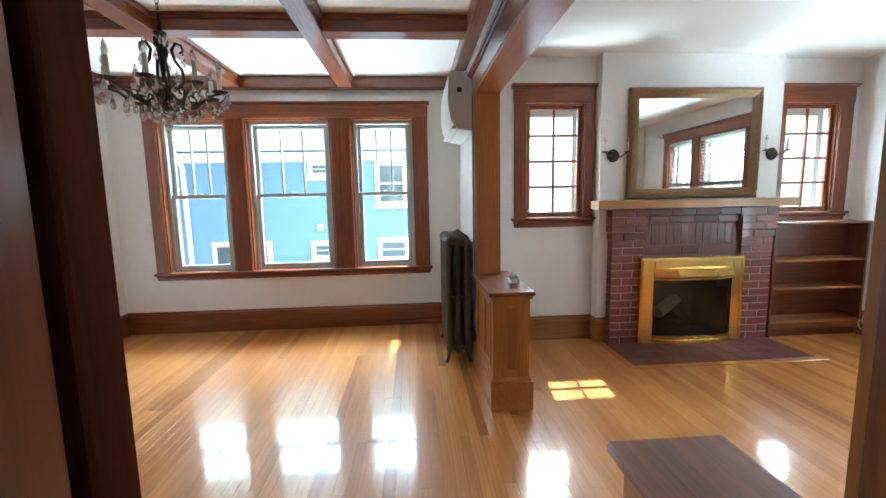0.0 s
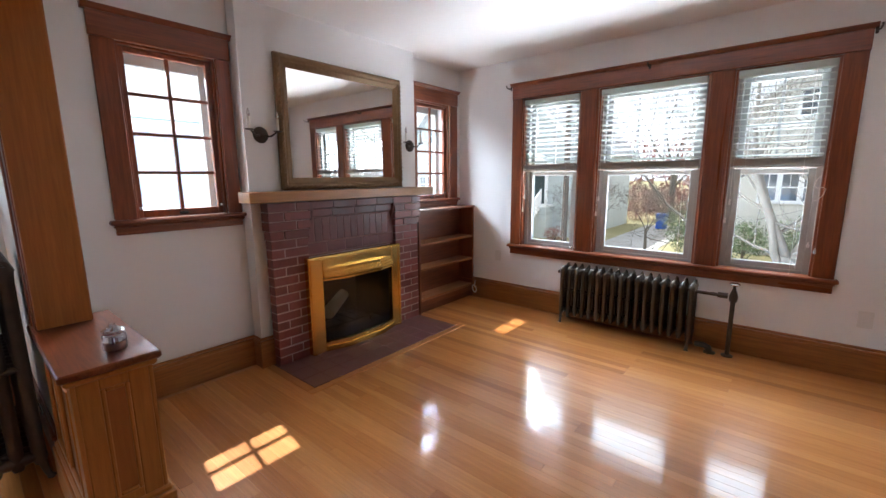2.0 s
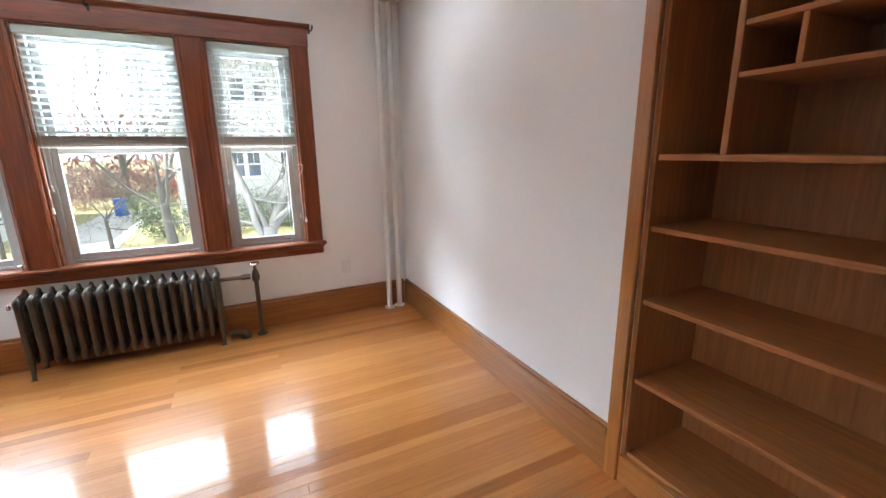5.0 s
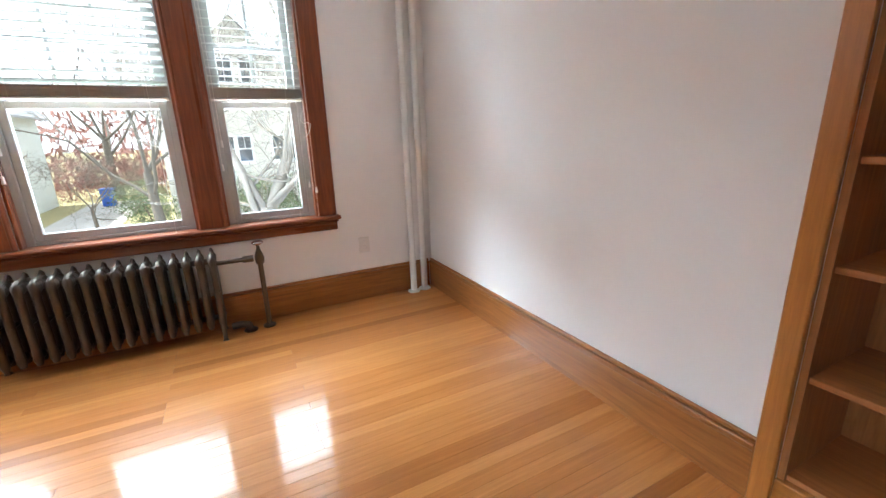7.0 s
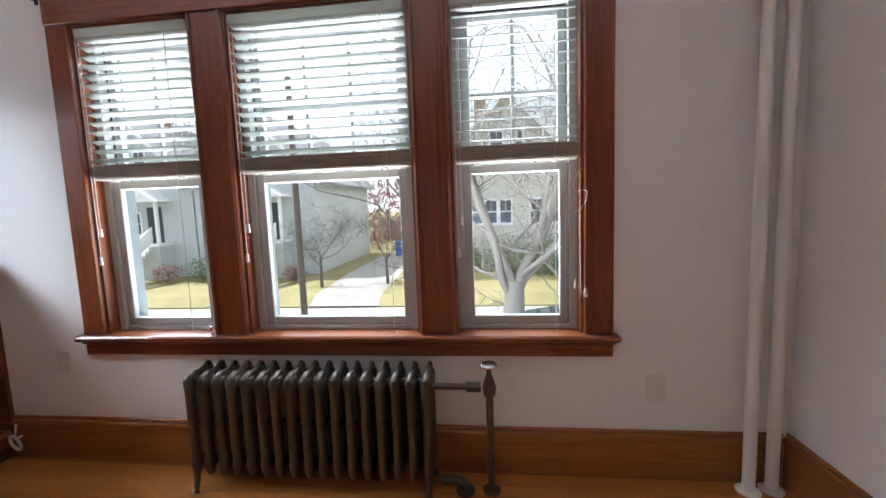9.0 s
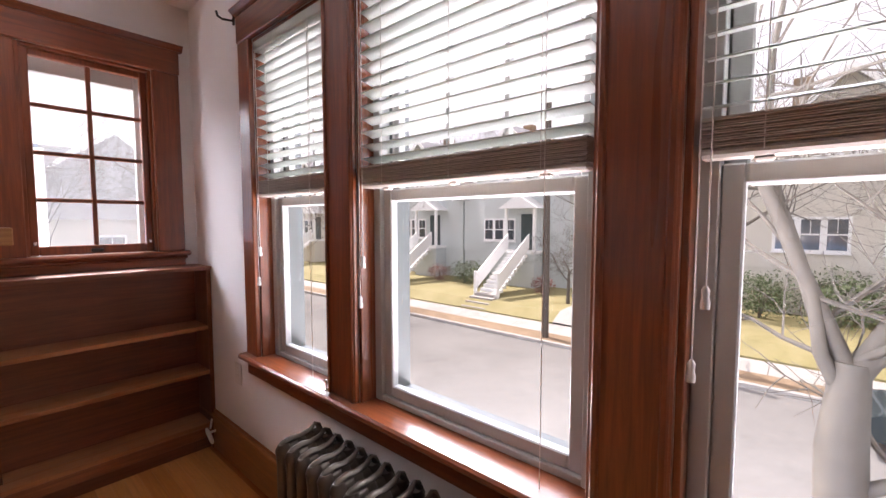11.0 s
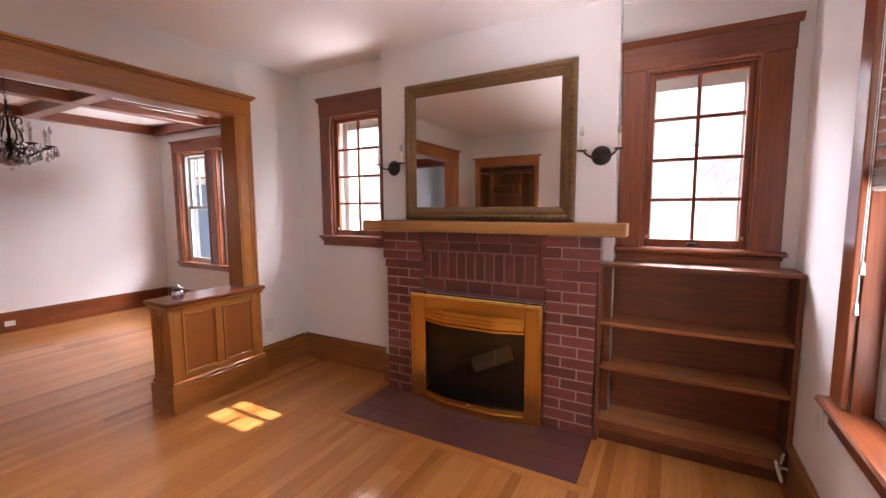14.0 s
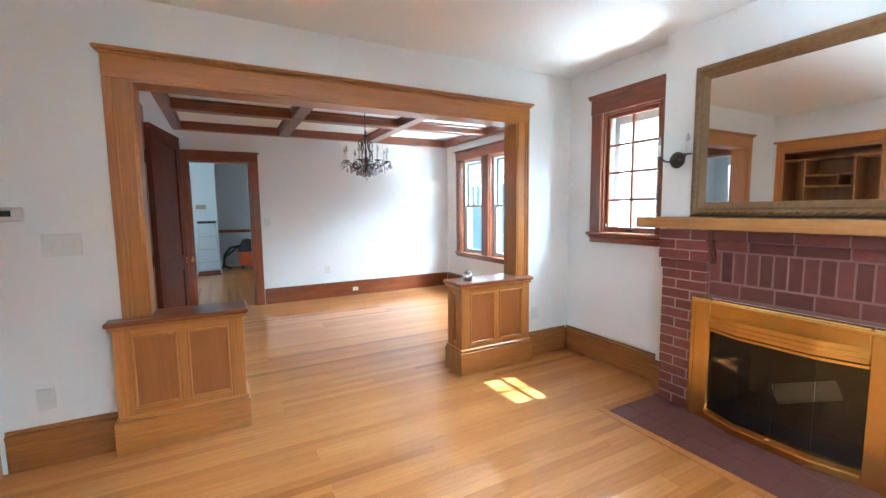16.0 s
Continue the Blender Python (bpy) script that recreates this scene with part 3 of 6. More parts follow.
def half_wall(y0, y1, free_high):
    """A low panelled partition: y0..y1, its free end at the high or low y."""
    t = thing("half_wall", ((X_C0 + X_C1) / 2, (y0 + y1) / 2, 0), "low panelled oak partition with a flat cap", "partition", "half walls of the colonnade", "structure")
    x0, x1 = 0.447, 0.68
    part("core", boxes((x0 + 0.014, y0 + 0.014, 0, x1 - 0.014, y1 - 0.014, 0.73)), OAK["z"], t)
    part("cap", boxes((x0 - 0.03, y0 - 0.03, 0.737, x1 + 0.026, y1 + 0.03, 0.765), c=0.006), GUM["y"], t, "dark reddish wood cap board")
    part("cap_moulding", boxes((x0 - 0.016, y0 - 0.016, 0.712, x1 + 0.014, y1 + 0.016, 0.737), c=0.008), OAK["y"], t)
    for xa, xb in ((x0, x0 + 0.014), (x1 - 0.014, x1)):
        bm = boxes((xa, y0, 0.2, xb, y0 + 0.08, 0.712), (xa, y1 - 0.08, 0.2, xb, y1, 0.712), (xa, (y0 + y1) / 2 - 0.022, 0.25, xb, (y0 + y1) / 2 + 0.022, 0.672), c=0.003)
        part("stile", bm, OAK["z"], t)
        part("rail", boxes((xa, y0 + 0.08, 0.672, xb, y1 - 0.08, 0.712), (xa, y0 + 0.08, 0.2, xb, y1 - 0.08, 0.25), c=0.003), OAK["y"], t)
        for a, b in ((y0 + 0.08, (y0 + y1) / 2 - 0.022), ((y0 + y1) / 2 + 0.022, y1 - 0.08)):
            face, sg = (xb, -1) if xb > 0.6 else (xa, 1)
            part("panel", boxes((face + sg * 0.009, a, 0.25, face + sg * 0.0138, b, 0.672)), PANEL, t)
            m = 0.017
            xo0, xo1 = face + sg * 0.009, face - sg * 0.004
            bm = boxes((xo0, a, 0.25, xo1, a + m, 0.672), (xo0, b - m, 0.25, xo1, b, 0.672), (xo0, a + m, 0.25, xo1, b - m, 0.25 + m), (xo0, a + m, 0.672 - m, xo1, b - m, 0.672), c=0.004)
            part("panel_moulding", bm, OAK["z"], t)
    for ya, yb in ((y0, y0 + 0.014), (y1 - 0.014, y1)):
        bm = boxes((x0 + 0.014, ya, 0.2, x0 + 0.075, yb, 0.712), (x1 - 0.075, ya, 0.2, x1 - 0.014, yb, 0.712), (x0 + 0.075, ya, 0.672, x1 - 0.075, yb, 0.712), (x0 + 0.075, ya, 0.2, x1 - 0.075, yb, 0.25), c=0.003)
        part("end_frame", bm, OAK["z"], t)
        face, sg = (ya, 1) if ya == y0 else (yb, -1)
        xa, xb, m = x0 + 0.075, x1 - 0.075, 0.014
        yo0, yo1 = face + sg * 0.009, face - sg * 0.003
        bm = boxes((xa, yo0, 0.25, xa + m, yo1, 0.672), (xb - m, yo0, 0.25, xb, yo1, 0.672), (xa + m, yo0, 0.25, xb - m, yo1, 0.25 + m), (xa + m, yo0, 0.672 - m, xb - m, yo1, 0.672), c=0.004)
        part("panel_moulding", bm, OAK["z"], t)
        part("panel", boxes((xa, face + sg * 0.009, 0.25, xb, face + sg * 0.0138, 0.672)), PANEL, t)
    part("plinth", boxes((x0 - 0.02, y0 - 0.02, 0, x1 + 0.02, y1 + 0.02, 0.185), c=0.003), OAK["y"], t)
    part("plinth_moulding", boxes((x0 - 0.012, y0 - 0.012, 0.185, x1 + 0.012, y1 + 0.012, 0.213), c=0.008), OAK["y"], t)


half_wall(0.445, 1.1, True)
half_wall(2.69, 3.39, False)

# ---- coffered beams ----
bx = [(-0.73, -0.59), (-1.79, -1.65)]
by = [(1.80, 1.94), (3.12, 3.26)]
bm = boxes((X_W, Y_DN - 0.1, Z_BEAM, X_C0, Y_DN, Z_C), (X_W, Y_DS, Z_BEAM, X_C0, Y_DS + 0.1, Z_C), c=0.006)
setting("ceiling_beam_1", bm, GUM["x"], "dark stained beam along the wall of the coffered ceiling", "ceiling beam")
setting("ceiling_beam_2", boxes((X_W, Y_DS + 0.1, Z_BEAM, X_W + 0.1, Y_DN - 0.1, Z_C), (X_C0 - 0.1, Y_DS + 0.1, Z_BEAM, X_C0, Y_DN - 0.1, Z_C), c=0.006), GUM["y"], "dark stained beam along the wall of the coffered ceiling", "ceiling beam")
for a, b in bx:
    setting("ceiling_beam_3", boxes((a, Y_DS + 0.1, Z_BEAM, b, Y_DN - 0.1, Z_C), (a - 0.02, Y_DS + 0.1, Z_C - 0.035, b + 0.02, Y_DN - 0.1, Z_C - 0.001), c=0.006), GUM["y"], "dark stained boxed beam of the coffered ceiling", "ceiling beam")
xs = sorted([X_W + 0.1, X_C0 - 0.1] + [v for p in bx for v in p])
for a, b in by:
    bm = bmesh.new()
    for x0, x1 in zip(xs[::2], xs[1::2]):
        brick(bm, x0, a, Z_BEAM + 0.003, x1, b, Z_C, c=0.006)
        brick(bm, x0, a - 0.02, Z_C - 0.035, x1, b + 0.02, Z_C - 0.001, c=0.006)
    bmesh.ops.recalc_face_normals(bm, faces=bm.faces)
    setting("ceiling_beam_4", bm, GUM["x"], "dark stained boxed cross beam of the coffered ceiling", "ceiling beam")


# ---- doors ----
def door_casing(name, M, a, b, top, wood_v, wood_h, thick):
    t = thing(name, M((a + b) / 2, 0, 0), "cased doorway in stained wood", "doorway", "", "structure")
    for d0, d1 in ((0, 0.024), (-thick - 0.024, -thick)):
        part("casing", mboxes(M, (a - 0.115, a, d0, d1, 0, top), c=0.004), wood_v, t)
        part("casing", mboxes(M, (b, b + 0.115, d0, d1, 0, top), c=0.004), wood_v, t)
        bm = mboxes(M, (a - 0.115, b + 0.115, d0, d1, top, top + 0.11), (a - 0.135, b + 0.135, d0 - 0.02 * (d0 < 0), d1 + 0.02 * (d0 >= 0), top + 0.11, top + 0.135), c=0.005)
        part("head_casing", bm, wood_h, t)
    part("jamb", mboxes(M, (a, a + 0.018, -thick, 0, 0, top - 0.018), (b - 0.018, b, -thick, 0, 0, top - 0.018), (a, b, -thick, 0, top - 0.018, top), c=0.002), wood_v, t)


door_casing("door_1", west(X_W), 0.655, 1.395, 2.05, GUM["z"], GUM["y"], 0.14)
t = thing("door_2", (0.03, Y_DS, 0), "cased hall doorway in dark red wood", "doorway", "", "structure")
M = south(Y_DS)
for a, b in ((-0.38, -0.275), (0.40, 0.445)):
    for d0, d1 in ((0, 0.022), (-0.142, -0.12)):
        part("casing", mboxes(M, (a, b, d0, d1, 0, 2.05), c=0.004), MAHOG["z"], t)
for d0, d1 in ((0, 0.022), (-0.142, -0.12)):
    part("head_casing", mboxes(M, (-0.38, 0.445, d0, d1, 2.05, 2.17), c=0.004), MAHOG["x"], t)
part("jamb", mboxes(M, (-0.275, -0.26, -0.12, 0, 0, 2.035), (0.385, 0.40, -0.12, 0, 0, 2.035), (-0.275, 0.40, -0.12, 0, 2.035, 2.05), c=0.002), MAHOG["z"], t)


def hall_door():
    """The dark door leaf, hinged at the doorway's edge and folded back toward the wall."""
    t = thing("hall_door", (0, 0, 0), "dark mahogany panelled door standing wide open", "door")
    w, h = 0.7, 2.03
    bm = boxes((0, -0.02, 0.01, 0.11, 0.02, h), (w - 0.11, -0.02, 0.01, w, 0.02, h), (0.11, -0.02, 0.01, w - 0.11, 0.02, 0.2), (0.11, -0.02, 0.85, w - 0.11, 0.02, 0.98), (0.11, -0.02, h - 0.12, w - 0.11, 0.02, h), c=0.003)
    part("leaf_frame", bm, LEAF["z"], t)
    for z0, z1 in ((0.2, 0.85), (0.98, h - 0.12)):
        part("panel", boxes((0.11, -0.007, z0, w - 0.11, 0.007, z1)), LEAF["z"], t)
    for s in (1, -1):
        k = bmesh.new()
        lathe(k, (w - 0.055, s * 0.02, 0.93), [(0.026, 0), (0.026, s * 0.006), (0.01, s * 0.01), (0.01, s * 0.03), (0.024, s * 0.04), (0.028, s * 0.052), (0.02, s * 0.064), (0.004, s * 0.068)], 18, "y")
        part("door_knob", k, BRASS, t, "polished brass knob", True)
    for z in (0.25, 1.0, 1.78):
        part("hinge", tubes(([(0, 0.024, z - 0.045), (0, 0.024, z + 0.045)], 0.007)), IRON, t)
    return t


d = hall_door()
d.matrix_basis = pose(-0.262, 0.567, 0, 0, 0, 169)

# ---- fireplace ----
fp = thing("fireplace", (2.45, 3.72, 0), "red glazed brick fireplace with an oak mantel shelf", "fireplace")
YF = 3.725
COURSE = 0.0675
part("mortar_bed", boxes((1.706, YF + 0.002, 0, 1.99, Y_B, 1.212), (1.69, YF - 0.018, 15 * COURSE, 2.005, YF + 0.002, 1.212)), MORTAR, fp)
part("mortar_bed", boxes((2.906, YF + 0.002, 0, 3.196, Y_B, 1.212), (2.892, YF - 0.018, 15 * COURSE, 3.21, YF + 0.002, 1.212)), MORTAR, fp)
part("mortar_bed", boxes((1.99, YF + 0.032, 0.78, 2.906, Y_B, 1.212), (2.0, YF + 0.013, 1.092, 2.9, YF + 0.032, 1.15), (2.0, YF - 0.012, 1.156, 2.9, YF + 0.032, 1.212)), simple("dark_mortar", (0.26, 0.14, 0.125), 0.95, 0, 0.2, 60, 0.4), fp)
BRICKS = {}


def lay(x0, z0, w, h, y, depth, mat):
    """One brick, sharing its mesh with those of its size."""
    key = (round(w, 3), round(h, 3), round(depth, 3), mat.name)
    if key not in BRICKS:
        g = bmesh.new()
        brick(g, 0, 0, 0, w, depth, h, 0.003)
        bmesh.ops.recalc_face_normals(g, faces=g.faces)
        BRICKS[key] = finish("brick", g, mat)
    ob = new("brick", BRICKS[key])
    ob.parent = fp
    ob.location = Vector((x0, y, z0)) - ORIGIN[fp]


J = 0.0075
for x0, x1 in ((1.70, 1.995), (2.90, 3.20)):
    full = (x1 - x0 - J) * 2 / 3
    half = x1 - x0 - J - full
    for i in range(18):
        out = 0.022 if i >= 15 else (0.01 if i == 14 else 0.0)
        z = i * COURSE + 0.002
        dep = Y_B - YF + out - 0.002
        a, b = (full, half) if i % 2 else (half, full)
        grow = out * 0.8
        lay(x0 - grow, z, a + grow, COURSE - J, YF - out, dep, BRICK)
        lay(x0 + a + J, z, b + grow, COURSE - J, YF - out, dep, BRICK)
# recessed panel: darker brick and mortar than the piers
yb = YF + 0.03
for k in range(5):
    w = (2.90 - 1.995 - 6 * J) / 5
    lay(1.995 + J + k * (w + J), 0.80, w, COURSE + 0.015, yb, 0.05, DARKBRICK)
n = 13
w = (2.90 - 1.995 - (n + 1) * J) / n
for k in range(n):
    lay(1.995 + J + k * (w + J), 0.80 + COURSE + 0.025, w, 0.185, yb, 0.05, DARKBRICK)
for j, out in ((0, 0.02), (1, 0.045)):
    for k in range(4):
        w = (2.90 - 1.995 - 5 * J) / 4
        lay(1.995 + J + k * (w + J), 1.09 + j * 0.064, w, 0.057, yb - out, 0.05 + out, DARKBRICK)
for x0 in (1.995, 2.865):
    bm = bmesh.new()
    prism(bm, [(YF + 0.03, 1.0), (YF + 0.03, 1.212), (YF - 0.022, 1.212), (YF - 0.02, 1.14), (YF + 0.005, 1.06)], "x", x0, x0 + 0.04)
    part("corbel", bm, DARKBRICK, fp)
bm = boxes((1.537, 3.646, 1.219, 3.352, Y_B, 1.293), c=0.004)
part("mantel_shelf", bm, MANTEL, fp, "thick plain oak mantel board")
# firebox
bm = boxes((1.99, 3.9, 0, 2.906, 4.36, 0.02), (1.97, Y_B, 0, 1.99, 4.36, 0.8), (2.906, Y_B, 0, 2.93, 4.36, 0.8), (1.97, 4.36, 0, 2.93, 4.4, 0.8), (1.97, Y_B, 0.78, 2.93, 4.4, 0.8), (1.99, Y_B, 0, 2.906, 3.9, 0.02))
part("firebox", bm, SOOTBLACK, fp, "sooty black firebox")
bm = tubes(([(2.3, 3.98, 0.2), (2.56, 4.1, 0.3)], [0.06, 0.055]), n=9)
single("log", bm, simple("split_log", (0.6, 0.5, 0.36), 0.9, 0, 0.3, 20, 0.6), "pale split log on the grate", "log")
bm = bmesh.new()
for k in range(7):
    x = 2.15 + k * 0.1
    tube(bm, [(x, 3.92, 0.09), (x, 4.2, 0.09), (x, 4.28, 0.2)], 0.008, 6)
tube(bm, [(2.12, 3.95, 0.08), (2.78, 3.95, 0.08)], 0.008, 6)
tube(bm, [(2.12, 4.15, 0.08), (2.78, 4.15, 0.08)], 0.008, 6)
for x in (2.15, 2.75):
    for y in (3.95, 4.15):
        tube(bm, [(x, y, 0.018), (x, y, 0.08)], 0.008, 6)
bmesh.ops.recalc_face_normals(bm, faces=bm.faces)
single("fire_grate", bm, IRON, "black iron fire grate", "grate")

# brass fire screen with folding glass doors
sc = thing("fire_screen", (2.42, 3.68, 0.012), "polished brass fireplace surround with smoked glass doors", "fire screen")
YS = 3.665
part("frame", boxes((1.943, YS, 0.012, 2.067, YF - 0.002, 0.785), (2.79, YS, 0.012, 2.90, YF - 0.002, 0.785), (2.067, YS, 0.68, 2.79, YF - 0.002, 0.785), c=0.006), BRASS, sc)
bow = [(2.067, YS + 0.005), (2.25, YS - 0.05), (2.61, YS - 0.05), (2.79, YS + 0.005)]


def bowed(z0, z1, out, depth=0.03):
    g = bmesh.new()
    poly = [(x, y - out) for x, y in bow] + [(x, y - out + depth) for x, y in bow[::-1]]
    prism(g, poly, "z", z0, z1)
    return g


part("frame_moulding", boxes((1.955, YS - 0.008, 0.012, 1.975, YS + 0.002, 0.773), (2.868, YS - 0.008, 0.012, 2.888, YS + 0.002, 0.773), (1.975, YS - 0.008, 0.753, 2.868, YS + 0.002, 0.773), c=0.003), BRASS, sc)
part("hood", bowed(0.662, 0.69, 0.0, 0.05), BRASS, sc)
part("hood_step", bowed(0.64, 0.662, 0.012, 0.062), BRASS, sc)
part("hood_edge", bowed(0.618, 0.64, 0.022, 0.072), BRASS, sc)
part("hood_lip", bowed(0.592, 0.606, 0.008, 0.03), BRASS, sc)
part("bottom_rail", bowed(0.055, 0.088, 0.006, 0.035), BRASS, sc)
part("bottom_step", bowed(0.03, 0.055, 0.016, 0.045), BRASS, sc)
part("bottom_vent", bowed(0.012, 0.03, 0.008, 0.035), BRASS, sc)
for (xa, ya), (xb, yb2) in zip(bow, bow[1:]):
    segs = 2 if xb - xa > 0.3 else 1
    for k in range(segs):
        p0 = Vector((xa + (xb - xa) * k / segs, ya + (yb2 - ya) * k / segs + 0.012, 0))
        p1 = Vector((xa + (xb - xa) * (k + 1) / segs, ya + (yb2 - ya) * (k + 1) / segs + 0.012, 0))
        dx, dy = p1.x - p0.x, p1.y - p0.y
        g = bmesh.new()
        prism(g, [(p0.x + dx * 0.01, p0.y + dy * 0.01), (p1.x - dx * 0.01, p1.y - dy * 0.01), (p1.x - dx * 0.01, p1.y - dy * 0.01 + 0.005), (p0.x + dx * 0.01, p0.y + dy * 0.01 + 0.005)], "z", 0.088, 0.594)
        part("glass_door", g, SMOKED, sc)
        if k:
            part("door_handle", boxes((p0.x - 0.012, p0.y - 0.03, 0.06, p0.x + 0.012, p0.y - 0.012, 0.08), c=0.004), BRASS, sc)
# hearth
he = thing("hearth", (2.44, 3.5, 0.0), "dark red tiled hearth flush with the floor", "hearth", "", "structure")
part("bed", boxes((1.68, 3.247, -0.01, 3.20, YF + 0.08, 0.003)), simple("dark_grout", (0.08, 0.035, 0.03), 0.8), he)
for i in range(10):
    for j in range(3):
        w, h = 1.52 / 10, 0.478 / 3
        off = w / 2 if j % 2 else 0
        x0, x1 = max(1.68, 1.68 + i * w + off - (w / 2 if j % 2 else 0)), 1.68 + (i + 1) * w
        part("tile", boxes((x0 + 0.0015, 3.247 + j * h + 0.0015, 0, x1 - 0.0015, 3.247 + (j + 1) * h - 0.0015, 0.006), c=0.001), HEARTH, he)
part("border", boxes((1.62, 3.187, -0.01, 3.26, 3.245, 0.005), (1.62, 3.247, -0.01, 1.678, YF + 0.06, 0.005), (3.202, 3.247, -0.01, 3.26, YF - 0.03, 0.005), c=0.002), FLOOR, he)

# mirror above the mantel
mi = thing("mirror", (2.44, 3.8, 1.293), "large gilt framed mirror standing on the mantel", "mirror")
YM = 3.80
m0, m1, mz0, mz1 = 1.845, 3.052, 1.297, 2.248
part("glass", boxes((m0 + 0.08, YM - 0.016, mz0 + 0.08, m1 - 0.08, YM - 0.008, mz1 - 0.08)), MIRROR, mi)
for (a, b, ax) in ((m0, m1, "h0"), (m0, m1, "h1"), (mz0, mz1, "v0"), (mz0, mz1, "v1")):
    prof = [(0, 0.0), (0, 0.022), (0.012, 0.036), (0.03, 0.04), (0.045, 0.03), (0.055, 0.032), (0.075, 0.022), (0.095, 0.012), (0.1, 0.0)]
    g = bmesh.new()
    ends = []
    for e, end in enumerate((a, b)):
        ring = []
        for o, dp in prof:
            u = end + (o if e == 0 else -o)
            y = YM - 0.002 - dp
            if ax[0] == "h":
                z = mz0 + o if ax[1] == "0" else mz1 - o
                ring.append(g.verts.new((u, y, z)))
            else:
                x = m0 + o if ax[1] == "0" else m1 - o
                ring.append(g.verts.new((x, y, u)))
        ends.append(ring)
    k = len(prof)
    for i in range(k - 1):
        g.faces.new([ends[0][i], ends[1][i], ends[1][i + 1], ends[0][i + 1]])
    bmesh.ops.recalc_face_normals(g, faces=g.faces)
    part("frame_rail", g, GILT, mi)
# carved beads along the frame
bead = {}
for kind, d in (("h", (0.014, 0, 0.009)), ("v", (0.01, 0, 0.012))):
    g = tubes(([(-d[0], 0, -d[2]), (0, -0.003, 0), (d[0], 0, d[2])], [0.004, 0.0085, 0.004]), n=7)
    bead[kind] = finish("carved_bead", g, GILT, True)


def carve(kind, x, z):
    ob = new("carved_bead", bead[kind])
    ob.parent = mi
    ob.location = Vector((x, YM - 0.041, z)) - ORIGIN[mi]


for k in range(26):
    carve("h", m0 + 0.03 + (m1 - m0 - 0.06) * (k + 0.5) / 26, mz0 + 0.023)
for sx in (m0 + 0.022, m1 - 0.022):
    for k in range(24):
        carve("v", sx, mz0 + 0.05 + (mz1 - mz0 - 0.1) * (k + 0.5) / 24)


def sconce(x, z):
    t = thing("wall_sconce", (x, Y_B, z - 0.06), "bronze two-arm candle wall sconce", "wall lamp", "sconces beside the mirror")
    g = bmesh.new()
    lathe(g, (x, Y_B, z), [(0.052, -0.002), (0.056, -0.008), (0.05, -0.018), (0.03, -0.026), (0.012, -0.034), (0.003, -0.036)], 20, "y")
    part("backplate", g, IRON, t, smooth=True)
    for s in (-1, 1):
        pts = [(x + s * (0.02 + 0.085 * k / 8), Y_B - 0.03 - 0.03 * math.sin(math.pi * k / 16), z - 0.012 * math.sin(math.pi * k / 6) + 0.03 * (k / 8) ** 2) for k in range(9)]
        part("arm", tubes((pts, 0.006)), IRON, t, smooth=True)
        cx, cy, cz = x + s * 0.1, Y_B - 0.06, z + 0.025
        part("cup", lathe(bmesh.new(), (cx, cy, cz), [(0.006, -0.004), (0.026, 0.0), (0.03, 0.006), (0.012, 0.008)], 14), IRON, t, smooth=True)
        part("candle", tubes(([(cx, cy, cz + 0.006), (cx, cy, cz + 0.085)], 0.0105)), CANDLE, t, smooth=True)
        part("bulb", lathe(bmesh.new(), (cx, cy, cz + 0.085), [(0.006, 0), (0.011, 0.012), (0.012, 0.022), (0.006, 0.045), (0.001, 0.058)], 12), CRYSTAL, t, smooth=True)


sconce(3.19, 1.68)
sconce(1.725, 1.68)

# ---- built-in bookcase beside the fireplace ----
bk = thing("bookcase", (3.67, 3.72, 0), "low dark-stained built-in bookcase, empty, beside the fireplace", "bookcase")
K0, K1, KY = 3.21, X_E - 0.004, 3.715
part("side", boxes((K0, KY, 0, K0 + 0.022, Y_B - 0.002, 1.045), c=0.002), DARK["z"], bk)
part("side", boxes((K1 - 0.022, KY, 0, K1, Y_N - 0.01, 1.045), c=0.002), DARK["z"], bk)
part("top", boxes((K0 - 0.006, KY - 0.015, 1.045, K1, Y_B - 0.002, 1.066), (XB1 + 0.002, Y_B - 0.002, 1.045, K1, Y_N - 0.002, 1.066), c=0.002), DARK["x"], bk)
part("back", boxes((XB1 + 0.002, Y_N - 0.012, 0.1, K1 - 0.022, Y_N - 0.002, 1.045), (K0 + 0.022, Y_B - 0.012, 0.1, XB1 + 0.002, Y_B - 0.002, 1.045)), DARK["x"], bk)
for z in (0.155, 0.465, 0.725):
    part("shelf", boxes((K0 + 0.022, KY + 0.004, z - 0.022, K1 - 0.022, Y_B - 0.014, z), (XB1 + 0.004, Y_B - 0.014, z - 0.022, K1 - 0.022, Y_N - 0.014, z), c=0.002), SHELFMID["x"], bk)
part("kick_board", boxes((K0 + 0.022, KY + 0.03, 0, K1 - 0.022, KY + 0.045, 0.133)), DARK["x"], bk)
part("bottom_rail", boxes((K0 + 0.022, KY, 0.075, K1 - 0.022, KY + 0.02, 0.133), c=0.002), REDSHELF["x"], bk)

